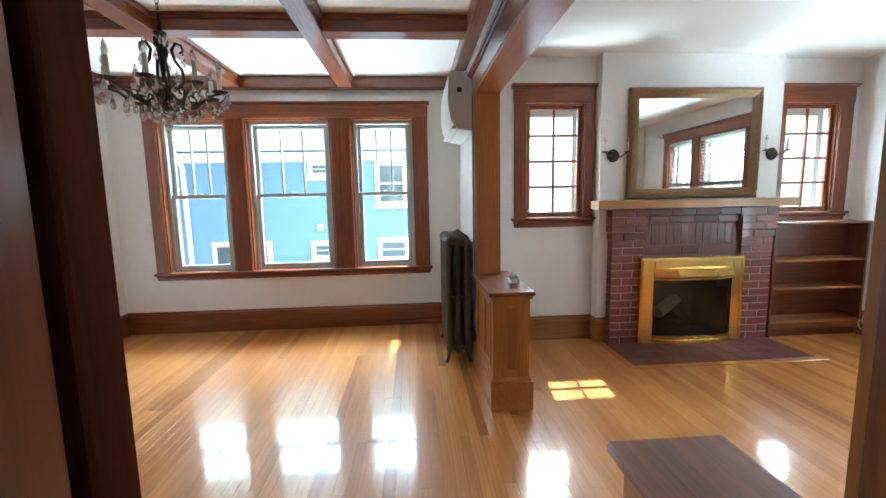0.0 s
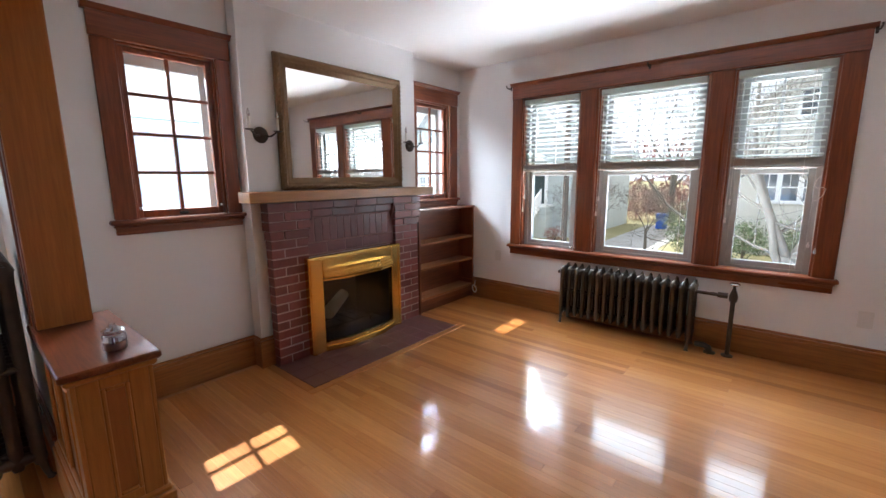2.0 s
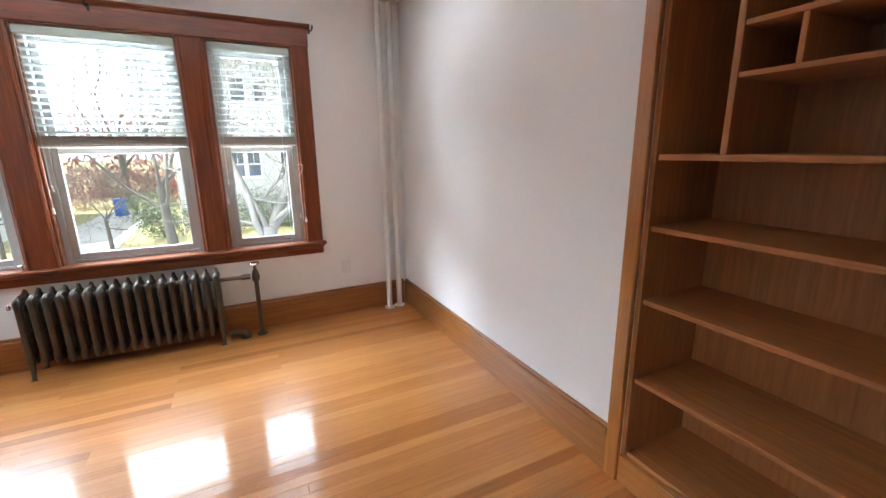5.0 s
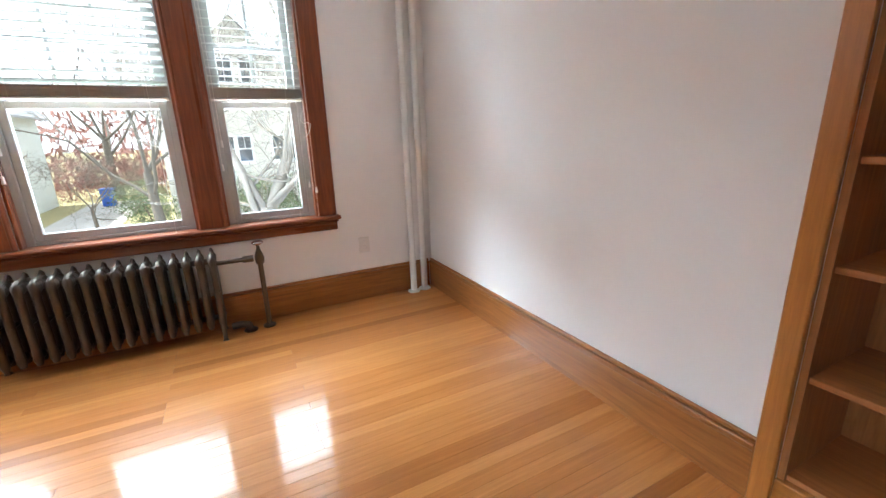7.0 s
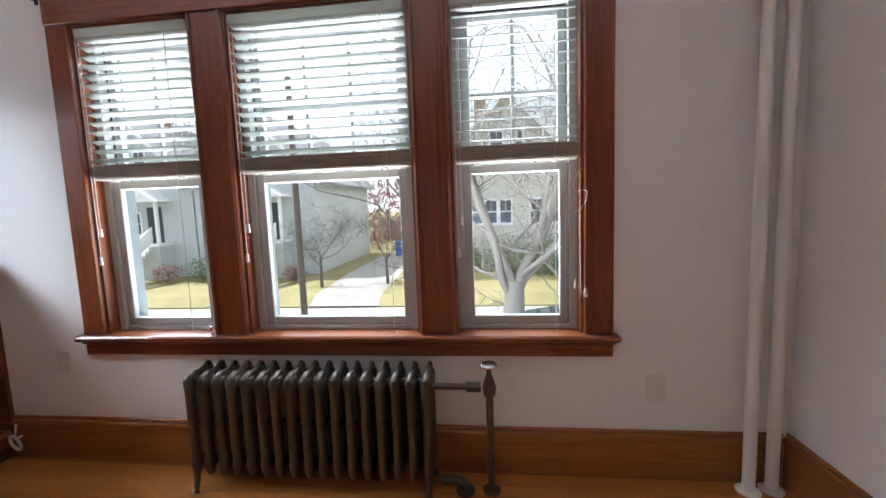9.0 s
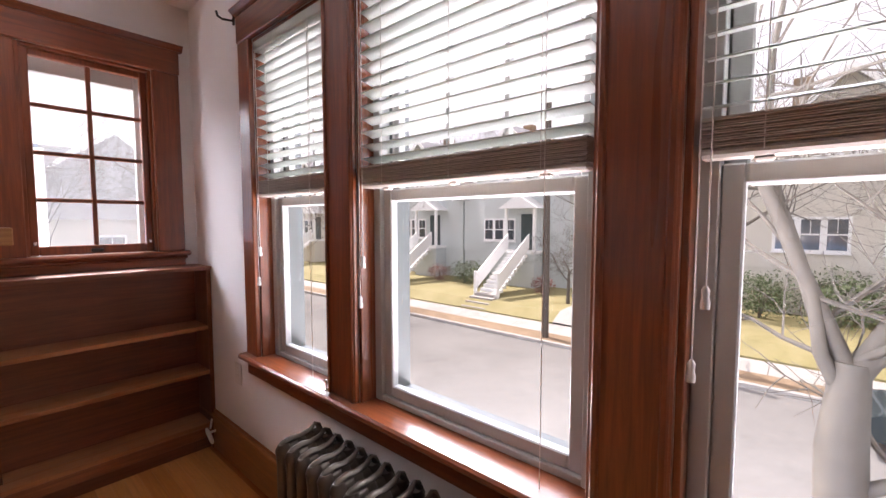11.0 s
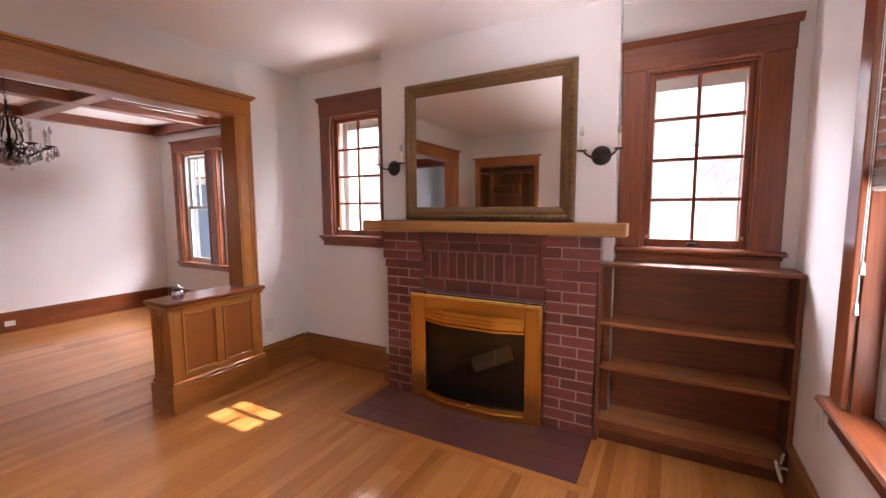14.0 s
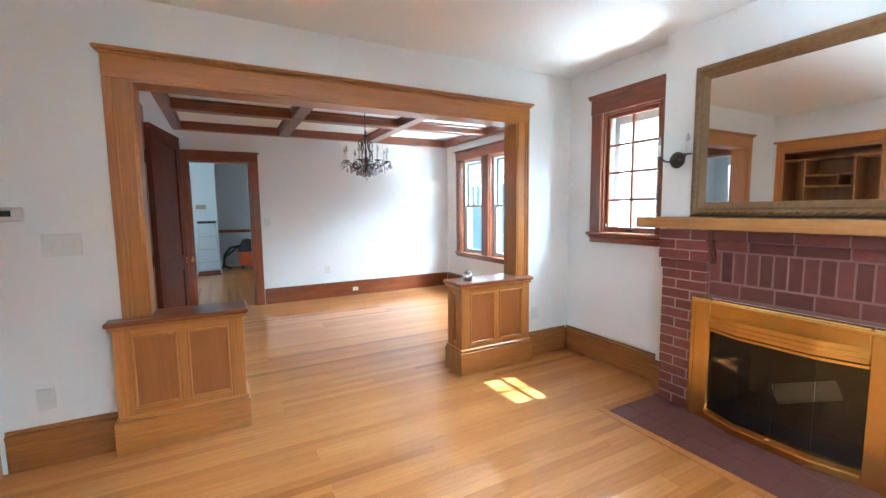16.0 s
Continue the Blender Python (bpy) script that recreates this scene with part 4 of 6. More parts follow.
# ---- recessed bookcase in the blank wall ----
bs = thing("tall_bookcase", (1.19, Y_S, 0), "tall oak bookcase recessed in the wall, shelves empty", "bookcase")
MS = south(Y_S)
b0, b1 = BS
part("casing", mboxes(MS, (b0 - 0.07, b0, 0, 0.024, 0, 2.06), c=0.004), OAK["z"], bs)
part("casing", mboxes(MS, (b1, b1 + 0.062, 0, 0.024, 0, 2.06), c=0.004), OAK["z"], bs)
part("head_casing", mboxes(MS, (b0 - 0.07, b1 + 0.062, 0, 0.026, 2.06, 2.17), (b0 - 0.1, b1 + 0.1, 0, 0.045, 2.17, 2.195), c=0.004), OAK["x"], bs)
part("base_board", mboxes(MS, (b0, b1, -0.02, 0.012, 0, 0.13), c=0.003), OAK["x"], bs)
part("side", mboxes(MS, (b0, b0 + 0.02, -0.37, -0.0, 0.13, 2.06)), SHELF["z"], bs)
part("side", mboxes(MS, (b1 - 0.02, b1, -0.37, -0.0, 0.13, 2.06)), SHELF["z"], bs)
part("back", mboxes(MS, (b0, b1, -0.38, -0.37, 0.1, 2.06)), SHELF["z"], bs)
part("top", mboxes(MS, (b0 + 0.02, b1 - 0.02, -0.37, 0, 2.04, 2.06)), SHELF["x"], bs)
for z in (0.15, 0.49, 0.825, 1.11, 1.365):
    part("shelf", mboxes(MS, (b0 + 0.02, b1 - 0.02, -0.37, -0.012, z - 0.02, z), c=0.002), SHELF["x"], bs)
v1, v2 = b1 - 0.235, b0 + 0.235
for u in (v1, v2):
    part("divider", mboxes(MS, (u - 0.01, u + 0.01, -0.37, -0.015, 1.365, 1.93), c=0.002), SHELF["z"], bs)
part("shelf", mboxes(MS, (b0 + 0.02, b1 - 0.02, -0.37, -0.015, 1.93, 1.95), c=0.002), SHELF["x"], bs)
for z in (1.60, 1.74):
    part("shelf", mboxes(MS, (v2 + 0.01, v1 - 0.01, -0.37, -0.02, z - 0.016, z), c=0.002), SHELF["x"], bs)
part("divider", mboxes(MS, (v1 - 0.16, v1 - 0.145, -0.37, -0.025, 1.60, 1.724), c=0.002), SHELF["z"], bs)


# ---- radiators ----
def radiator(name, n, pitch, depth, height, cols, label):
    """A cast-iron column radiator along its own x from 0, standing on z = 0, its middle at y = 0."""
    t = thing(name, (0, 0, 0), label, "radiator")
    meshes = {}
    for k in range(n):
        end = k in (0, n - 1)
        if end not in meshes:
            g = bmesh.new()
            foot = 0.085
            step = depth / cols
            for c in range(cols):
                y = -depth / 2 + step * (c + 0.5)
                zs = [foot, foot + 0.03, foot + 0.09, height - 0.08, height - 0.03, height - 0.012]
                rs = [0.55, 0.9, 0.8, 0.8, 0.95, 0.6]
                rings = []
                for z, r in zip(zs, rs):
                    rings.append([g.verts.new((0.024 * r * math.cos(a), y + step * 0.46 * r * math.sin(a), z)) for a in [2 * math.pi * i / 10 for i in range(10)]])
                for p, q in zip(rings, rings[1:]):
                    for i in range(10):
                        g.faces.new([p[i], p[(i + 1) % 10], q[(i + 1) % 10], q[i]])
                g.faces.new(rings[0][::-1])
                g.faces.new(rings[-1])
            for z, r in ((foot + 0.045, 0.026), (height - 0.045, 0.03), ((foot + height) / 2, 0.012)):
                rings = []
                for j in range(9):
                    y = -depth / 2 + 0.01 + (depth - 0.02) * j / 8
                    e = min(1.0, 0.55 + min(j, 8 - j) * 0.3)
                    wav = 0.006 * math.cos(2 * math.pi * cols * j / 8)
                    rings.append([g.verts.new((0.021 * e * math.cos(a), y, z + (r * e + wav) * math.sin(a))) for a in [2 * math.pi * i / 10 for i in range(10)]])
                for p, q in zip(rings, rings[1:]):
                    for i in range(10):
                        g.faces.new([p[i], p[(i + 1) % 10], q[(i + 1) % 10], q[i]])
                g.faces.new(rings[0][::-1])
                g.faces.new(rings[-1])
            # pointed crest on top of the section
            tube(g, [(0, -depth / 2 + 0.012, height - 0.035), (0, -depth * 0.36, height + 0.004), (0, -depth * 0.3, height + 0.016), (0, -depth * 0.2, height - 0.004), (0, 0, height - 0.012),
                     (0, depth * 0.18, height - 0.006), (0, depth * 0.34, height - 0.012), (0, depth / 2 - 0.012, height - 0.04)], [0.012, 0.011, 0.006, 0.01, 0.012, 0.013, 0.012, 0.011], 8)
            if end:
                for s in (-1, 1):
                    y = s * (depth / 2 - step * 0.5)
                    tube(g, [(0, y, foot + 0.05), (0, y + s * 0.012, 0.05), (0, y + s * 0.022, 0.014), (0, y + s * 0.03, 0.0)], [0.02, 0.013, 0.012, 0.02], 8)
            bmesh.ops.recalc_face_normals(g, faces=g.faces)
            meshes[end] = finish("section", g, RAD, True)
        ob = new("section", meshes[end])
        ob.parent = t
        ob.location = (pitch * (k + 0.5), 0, 0)
    g = bmesh.new()
    for y in (-depth * 0.17, depth * 0.17):
        for z in (0.13, height - 0.05):
            tube(g, [(pitch * 0.4, 0, z), (pitch * (n - 0.4), 0, z)], 0.018, 8)
    bmesh.ops.recalc_face_normals(g, faces=g.faces)
    ORIGIN[t] = Vector((0, 0, 0))
    part("hub", g, RAD, t)
    return t


r1 = radiator("radiator", 17, 0.0668, 0.2, 0.545, 3, "long brown cast-iron radiator under the street window")
r1.matrix_basis = pose(4.0, 1.43, 0, 0, 0, 90)
r2 = radiator("radiator", 11, 0.062, 0.215, 1.03, 3, "tall brown cast-iron radiator against the dining wall")
r2.matrix_basis = pose(0.315, 3.46, 0, 0, 0, 90)

g = tubes(([(4.0, 1.45, 0.475), (4.0, 1.27, 0.475)], 0.014), ([(4.0, 1.2, 0.0), (4.0, 1.2, 0.5)], 0.016), n=12)
vt = thing("radiator_valve", (4.0, 1.2, 0), "iron radiator supply pipe with a hand valve", "valve")
part("pipe", g, RAD, vt, smooth=True)
part("body", lathe(bmesh.new(), (4.0, 1.2, 0.43), [(0.018, 0), (0.026, 0.01), (0.03, 0.045), (0.022, 0.075), (0.012, 0.1), (0.009, 0.135)], 14), RAD, vt, smooth=True)
part("union", tubes(([(4.0, 1.3, 0.475), (4.0, 1.235, 0.475)], 0.024), n=6), RAD, vt)
g = lathe(bmesh.new(), (4.0, 1.2, 0.56), [(0.012, 0), (0.032, 0.004), (0.036, 0.012), (0.03, 0.02), (0.01, 0.022)], 16)
part("hand_wheel", g, CHROME, vt, smooth=True)
part("floor_flange", lathe(bmesh.new(), (4.0, 1.2, 0), [(0.04, 0), (0.04, 0.008), (0.018, 0.016)], 16), RAD, vt, smooth=True)

# riser pipes in the corner
for x, y in ((4.06, 0.12), (4.075, 0.02)):
    pt = thing("riser_pipe", (x, y, 0), "white painted heating riser pipe from floor to ceiling", "pipe", "riser pipes in the corner")
    part("pipe", tubes(([(x, y, 0), (x, y, Z_C)], 0.0245), n=16), WHITE, pt, smooth=True)
    for z, f in ((0, 1), (Z_C, -1)):
        part("collar", lathe(bmesh.new(), (x, y, z), [(0.048, 0), (0.048, f * 0.006), (0.03, f * 0.014)], 18), WHITE, pt, smooth=True)

# ---- window blinds ----
def blind(a, b, slats, tilt, bottom, label):
    """A wooden blind drawn half up in one street window: slats, stack, rail, cords and tassels."""
    mid = (a + b) / 2
    t = thing("window_blind", (X_E - 0.02, mid, bottom), label, "blind", "blinds in the street window")
    x = X_E + 0.022
    w = b - a - 0.05
    part("headrail", boxes((x - 0.03, a + 0.016, 2.085, x + 0.03, b - 0.016, 2.134), c=0.006), SLAT, t, "white valance board")
    g = bmesh.new()
    n = 6
    prev = None
    for k in range(n + 1):
        u = (k / n - 0.5) * 0.05
        z = 0.003 * (1 - (2 * k / n - 1) ** 2)
        p = [g.verts.new((u * math.cos(tilt) - z * math.sin(tilt), s * w / 2, u * math.sin(tilt) + z * math.cos(tilt) + h)) for s in (-1, 1) for h in (0, 0.0028)]
        if prev:
            for i, j in ((0, 2), (2, 3), (3, 1), (1, 0)):
                g.faces.new([prev[i], prev[j], p[j], p[i]])
        else:
            g.faces.new([p[0], p[1], p[3], p[2]])
        prev = p
    g.faces.new([prev[0], prev[2], prev[3], prev[1]])
    bmesh.ops.recalc_face_normals(g, faces=g.faces)
    me = finish("slat", g, SLAT, True)
    z0 = bottom + 0.075
    for k in range(slats):
        ob = new("slat", me)
        ob.parent = t
        ob.location = Vector((x, mid, z0 + (2.075 - z0) * (k + 0.4) / slats)) - ORIGIN[t]
    flat = boxes((-0.025, -w / 2, 0, 0.025, w / 2, 0.0034), c=0.001)
    me = finish("stacked_slat", flat, RAILTAN)
    for k in range(12):
        ob = new("stacked_slat", me)
        ob.parent = t
        ob.location = Vector((x - 0.002 + 0.004 * math.sin(k * 2.3), mid, bottom + 0.02 + k * 0.0045)) - ORIGIN[t]
    part("bottom_rail", boxes((x - 0.027, mid - w / 2 - 0.003, bottom, x + 0.027, mid + w / 2 + 0.003, bottom + 0.018), c=0.006), RAILTAN, t)
    for f in (0.14, 0.5, 0.86) if w > 0.6 else (0.18, 0.82):
        y = mid + (f - 0.5) * w
        for dx in (-0.027, 0.027):
            part("ladder_cord", tubes(([(x + dx, y, bottom + 0.01), (x + dx, y, 2.09)], 0.0011), n=5), CORD, t)
        part("cord_button", boxes((x - 0.012, y - 0.015, bottom - 0.008, x + 0.012, y + 0.015, bottom), c=0.004), RAILTAN, t)
    yl = b - 0.045
    for dy, zl in ((0, 1.2), (0.018, 1.06)):
        part("pull_cord", tubes(([(x - 0.034, yl + dy, 2.08), (x - 0.036, yl + dy, zl)], 0.0014), n=5), CORD, t)
        g = lathe(bmesh.new(), (x - 0.036, yl + dy, zl - 0.04), [(0.008, 0), (0.0085, 0.012), (0.006, 0.022), (0.0075, 0.034), (0.003, 0.042)], 10)
        part("tassel", g, PLASTIC, t, smooth=True)
    part("tilt_cord", tubes(([(x - 0.034, a + 0.12, 2.08), (x - 0.036, a + 0.121, 0.62)], 0.0013), n=5), CORD, t)
    return t


blind(*FW[0], 13, radians(-13), 1.432, "white wooden blind drawn half up, slats half tilted")
blind(*FW[1], 13, radians(-13), 1.432, "wide white wooden blind drawn half up, slats half tilted")
b3 = blind(*FW[2], 13, radians(14), 1.432, "white wooden blind drawn half up, slats flat")
# knotted cord and cleat by the right-hand window
ck = thing("cord_cleat", (X_E - 0.01, 0.74, 1.1), "looped blind cord on a white cleat", "cord")
pts = [(X_E - 0.03, 0.80 + 0.03 * math.sin(k * 0.9), 1.36 - 0.018 * k + 0.02 * math.cos(k * 1.3)) for k in range(9)]
part("loop", tubes((pts, 0.002), n=6), CORD, ck, smooth=True)
part("hanging_cord", tubes(([(X_E - 0.03, 0.803, 1.43), (X_E - 0.032, 0.802, 1.1), (X_E - 0.034, 0.80, 0.86)], 0.0016), n=5), CORD, ck)
for z in (0.86, 0.9):
    part("tassel", lathe(bmesh.new(), (X_E - 0.034, 0.80 + (z - 0.88), z - 0.02), [(0.008, 0), (0.009, 0.015), (0.005, 0.03), (0.003, 0.04)], 10), PLASTIC, ck, smooth=True)

# small metal cleat on the sill, air vent and floor elbow of the radiator
sc_ = thing("sill_cleat", (X_E - 0.02, 2.53, FWZ[0]), "small chrome cleat standing on the window sill", "cleat")
part("post", lathe(bmesh.new(), (X_E - 0.02, 2.53, FWZ[0]), [(0.009, 0), (0.009, 0.004), (0.004, 0.008), (0.004, 0.028), (0.008, 0.032), (0.008, 0.04), (0.002, 0.043)], 10), CHROME, sc_, smooth=True)
part("peg", tubes(([(X_E - 0.02, 2.512, FWZ[0] + 0.03), (X_E - 0.02, 2.548, FWZ[0] + 0.03)], 0.0035), n=8), CHROME, sc_)
av = thing("air_vent", (4.0, 2.58, 0.45), "small chrome radiator air vent", "valve")
part("nipple", tubes(([(4.0, 2.56, 0.47), (4.0, 2.605, 0.47)], 0.006), n=8), CHROME, av)
part("cap", lathe(bmesh.new(), (4.0, 2.6, 0.455), [(0.006, 0), (0.011, 0.004), (0.011, 0.026), (0.004, 0.034)], 12), CHROME, av, smooth=True)
el = thing("floor_elbow", (3.99, 1.33, 0), "rusty iron pipe elbow beside the radiator foot", "pipe fitting")
part("elbow", tubes(([(3.99, 1.42, 0.05), (3.99, 1.36, 0.052), (3.99, 1.325, 0.04), (3.99, 1.315, 0.0)], [0.02, 0.022, 0.024, 0.024]), n=12), RAD, el, smooth=True)
part("collar", lathe(bmesh.new(), (3.99, 1.315, 0), [(0.042, 0), (0.042, 0.007), (0.026, 0.014)], 16), RAD, el, smooth=True)

# curtain rod brackets on the window head
for y in (3.235, 1.94, 0.645):
    cb = thing("curtain_bracket", (X_E - 0.03, y, 2.26), "small dark iron curtain rod bracket on the window head", "bracket", "curtain brackets")
    s = 0 if y == 1.94 else (1 if y > 2 else -1)
    part("plate", boxes((X_E - 0.034, y - 0.008, 2.24, X_E - 0.026, y + 0.008, 2.28), c=0.002), IRON, cb)
    part("hook", tubes(([(X_E - 0.03, y, 2.26), (X_E - 0.075, y + 0.01 * s, 2.255), (X_E - 0.095, y + 0.015 * s, 2.265), (X_E - 0.1, y + 0.016 * s, 2.285)], 0.0055), n=8), IRON, cb, smooth=True)

# ---- chandelier ----
CX, CY = -1.29, 2.56
ch = thing("chandelier", (CX, CY, Z_C), "dark iron chandelier hung with glass drops and candle lamps", "chandelier")
part("canopy", lathe(bmesh.new(), (CX, CY, Z_C), [(0.06, 0), (0.058, -0.01), (0.03, -0.03), (0.01, -0.04)], 20), IRON, ch, smooth=True)
g = bmesh.new()
for k in range(9):
    z = Z_C - 0.045 - k * 0.027
    ring = []
    pts = [(CX + 0.009 * math.cos(a) * (k % 2), CY + 0.009 * math.cos(a) * (1 - k % 2), z + 0.017 * math.sin(a)) for a in [2 * math.pi * i / 10 for i in range(11)]]
    tube(g, pts, 0.0022, 5, False)
bmesh.ops.recalc_face_normals(g, faces=g.faces)
part("chain", g, IRON, ch, smooth=True)
part("stem", lathe(bmesh.new(), (CX, CY, 1.80), [(0.004, 0), (0.02, 0.01), (0.03, 0.03), (0.014, 0.06), (0.02, 0.09), (0.034, 0.115), (0.02, 0.15), (0.01, 0.2), (0.016, 0.25), (0.008, 0.3), (0.012, 0.42), (0.004, 0.5)], 16), IRON, ch, smooth=True)


def drop(parent, x, y, z, s=1.0):
    g = lathe(bmesh.new(), (x, y, z), [(0.001, 0), (0.0045 * s, -0.008 * s), (0.0105 * s, -0.026 * s), (0.012 * s, -0.034 * s), (0.008 * s, -0.044 * s), (0.001, -0.05 * s)], 6)
    part("glass_drop", g, CRYSTAL, parent)
    part("bead", lathe(bmesh.new(), (x, y, z + 0.002), [(0.001, 0), (0.005, 0.004), (0.005, 0.009), (0.001, 0.013)], 6), CRYSTAL, parent)


for k in range(8):
    a = 2 * math.pi * (k + 0.3) / 8
    ca, sa = math.cos(a), math.sin(a)
    prof = [(0.02, 1.92), (0.05, 1.875), (0.1, 1.845), (0.155, 1.86), (0.2, 1.9), (0.232, 1.912), (0.255, 1.918)]
    arm = part("arm", tubes(([(CX + r * ca, CY + r * sa, z) for r, z in prof], [0.009, 0.009, 0.0085, 0.008, 0.007, 0.006, 0.006]), n=7), IRON, ch, smooth=True)
    curl = [(0.155, 1.862), (0.165, 1.9), (0.145, 1.925), (0.122, 1.915), (0.122, 1.893), (0.138, 1.888)]
    part("curl", tubes(([(CX + r * ca, CY + r * sa, z) for r, z in curl], [0.006, 0.006, 0.0055, 0.005, 0.0045, 0.004]), n=6), IRON, arm, smooth=True)
    x, y = CX + 0.255 * ca, CY + 0.255 * sa
    part("drip_pan", lathe(bmesh.new(), (x, y, 1.92), [(0.006, -0.006), (0.034, 0.002), (0.04, 0.01), (0.013, 0.012)], 14), IRON, arm, smooth=True)
    part("candle", tubes(([(x, y, 1.93), (x, y, 2.025)], 0.0125)), CANDLE, arm, smooth=True)
    part("bulb", lathe(bmesh.new(), (x, y, 2.025), [(0.007, 0), (0.014, 0.016), (0.0155, 0.03), (0.008, 0.058), (0.001, 0.078)], 12), CRYSTAL, arm, smooth=True)
    for q in range(3):
        b = a + (q - 1) * 0.14
        drop(arm, CX + 0.292 * math.cos(b), CY + 0.292 * math.sin(b), 1.915 - 0.014 * (q == 1), 1.35)
    drop(arm, CX + 0.11 * ca, CY + 0.11 * sa, 1.838, 1.5)
    drop(arm, CX + 0.18 * ca, CY + 0.18 * sa, 1.87, 1.4)
    b = a + math.pi / 8
    drop(ch, CX + 0.22 * math.cos(b), CY + 0.22 * math.sin(b), 1.862, 1.3)
    drop(ch, CX + 0.07 * math.cos(b), CY + 0.07 * math.sin(b), 1.845, 1.6)
    if k % 2 == 0:
        sp = [(0.014, 1.945), (0.055, 1.935), (0.092, 1.97), (0.085, 2.03), (0.055, 2.075), (0.046, 2.125), (0.066, 2.16), (0.092, 2.152), (0.096, 2.122), (0.08, 2.11)]
        part("scroll", tubes(([(CX + r * ca, CY + r * sa, z) for r, z in sp], [0.0075] * 7 + [0.0065, 0.0055, 0.005]), n=7), IRON, ch, smooth=True)
        drop(ch, CX + 0.095 * ca, CY + 0.095 * sa, 2.1, 1.2)
        drop(ch, CX + 0.045 * ca, CY + 0.045 * sa, 1.99, 1.5)
        drop(ch, CX + 0.04 * ca, CY + 0.04 * sa, 1.825, 1.6)
for j in range(6):
    a = 2 * math.pi * j / 6
    drop(ch, CX + 0.03 * math.cos(a), CY + 0.03 * math.sin(a), 2.19, 1.0)
part("crown", lathe(bmesh.new(), (CX, CY, 2.195), [(0.008, 0), (0.036, 0.004), (0.03, 0.012), (0.01, 0.02)], 12), IRON, ch, smooth=True)
drop(ch, CX, CY, 1.795, 1.8)

# ---- wall air conditioner ----
ac = thing("air_conditioner", (0.38, 3.86, 1.85), "white wall-mounted air conditioner with its flap open", "air conditioner")
g = prism(bmesh.new(), [(X_C0 - 0.002, 2.285), (0.29, 2.285), (0.262, 2.26), (0.255, 2.06), (0.275, 1.93), (0.33, 1.862), (X_C0 - 0.002, 1.85)], "y", 3.45, 4.26)
bmesh.ops.bevel(g, geom=[e for e in g.edges if abs(e.verts[0].co.y - e.verts[1].co.y) > 0.5 or e.verts[0].co.y == e.verts[1].co.y], offset=0.006, segments=2, affect="EDGES")
part("body", g, PLASTIC, ac, smooth=True)
part("flap", boxes((0.272, 3.5, 1.868, 0.33, 4.21, 1.876), c=0.003), PLASTIC, ac)
part("outlet", boxes((0.298, 3.5, 1.878, 0.345, 4.21, 1.9)), simple("grey_plastic", (0.25, 0.26, 0.27), 0.5), ac, "dark louvred outlet")
part("display", boxes((0.325, 3.444, 2.13, 0.36, 3.452, 2.165), c=0.002), BLACK, ac, "small dark badge")


# ---- plates, switches and small things ----
def plate(name, M, u, z, w, h, label, cat, rockers=0, holes=0):
    t = thing(name, M(u, 0, z - h / 2), label, cat)
    part("plate", mboxes(M, (u - w / 2, u + w / 2, 0, 0.006, z - h / 2, z + h / 2), c=0.003), PLASTIC, t)
    for k in range(rockers):
        o = (k - (rockers - 1) / 2) * 0.046
        part("rocker", mboxes(M, (u + o - 0.008, u + o + 0.008, 0.005, 0.011, z - 0.018, z + 0.018), c=0.002), PLASTIC, t)
    for k in range(holes):
        o = (k - (holes - 1) / 2) * 0.04
        part("socket", mboxes(M, (u - 0.016, u + 0.016, 0.005, 0.0085, z + o - 0.014, z + o + 0.014), c=0.002), PLASTIC, t)


MWL = west(X_C1)
plate("light_switch", MWL, 0.26, 1.2, 0.165, 0.118, "white three-gang light switch plate", "switch", 3)
plate("wall_outlet", MWL, 0.13, 0.37, 0.078, 0.118, "white wall outlet above the baseboard", "outlet", 0, 2)
th = thing("thermostat", (X_C1, 0.06, 1.33), "white wall thermostat with a dark display", "thermostat")
part("case", mboxes(MWL, (0.0, 0.12, 0, 0.026, 1.33, 1.405), c=0.005), PLASTIC, th)
part("display", mboxes(MWL, (0.03, 0.08, 0.025, 0.0275, 1.355, 1.385), c=0.001), BLACK, th)
plate("wall_outlet", MWL, 3.52, 0.4, 0.075, 0.115, "white wall outlet by the fireplace corner", "outlet", 0, 2)
plate("wall_outlet", ME, 0.475, 0.42, 0.078, 0.118, "white wall outlet under the window wall", "outlet", 0, 2)
plate("wall_outlet", ME, 3.38, 0.52, 0.075, 0.115, "white wall outlet near the bookcase", "outlet", 0, 2)
MWD = west(X_W)
plate("light_switch", MWD, 1.6, 1.2, 0.078, 0.118, "white switch plate beside the far doorway", "switch", 1)
plate("wall_outlet", MWD, 2.43, 0.44, 0.078, 0.118, "white wall outlet in the dining room", "outlet", 0, 2)
plate("baseboard_outlet", lambda u, d, z: (X_W + 0.018 + d, u, z), 2.86, 0.1, 0.09, 0.06, "pale outlet plate set in the baseboard", "outlet")

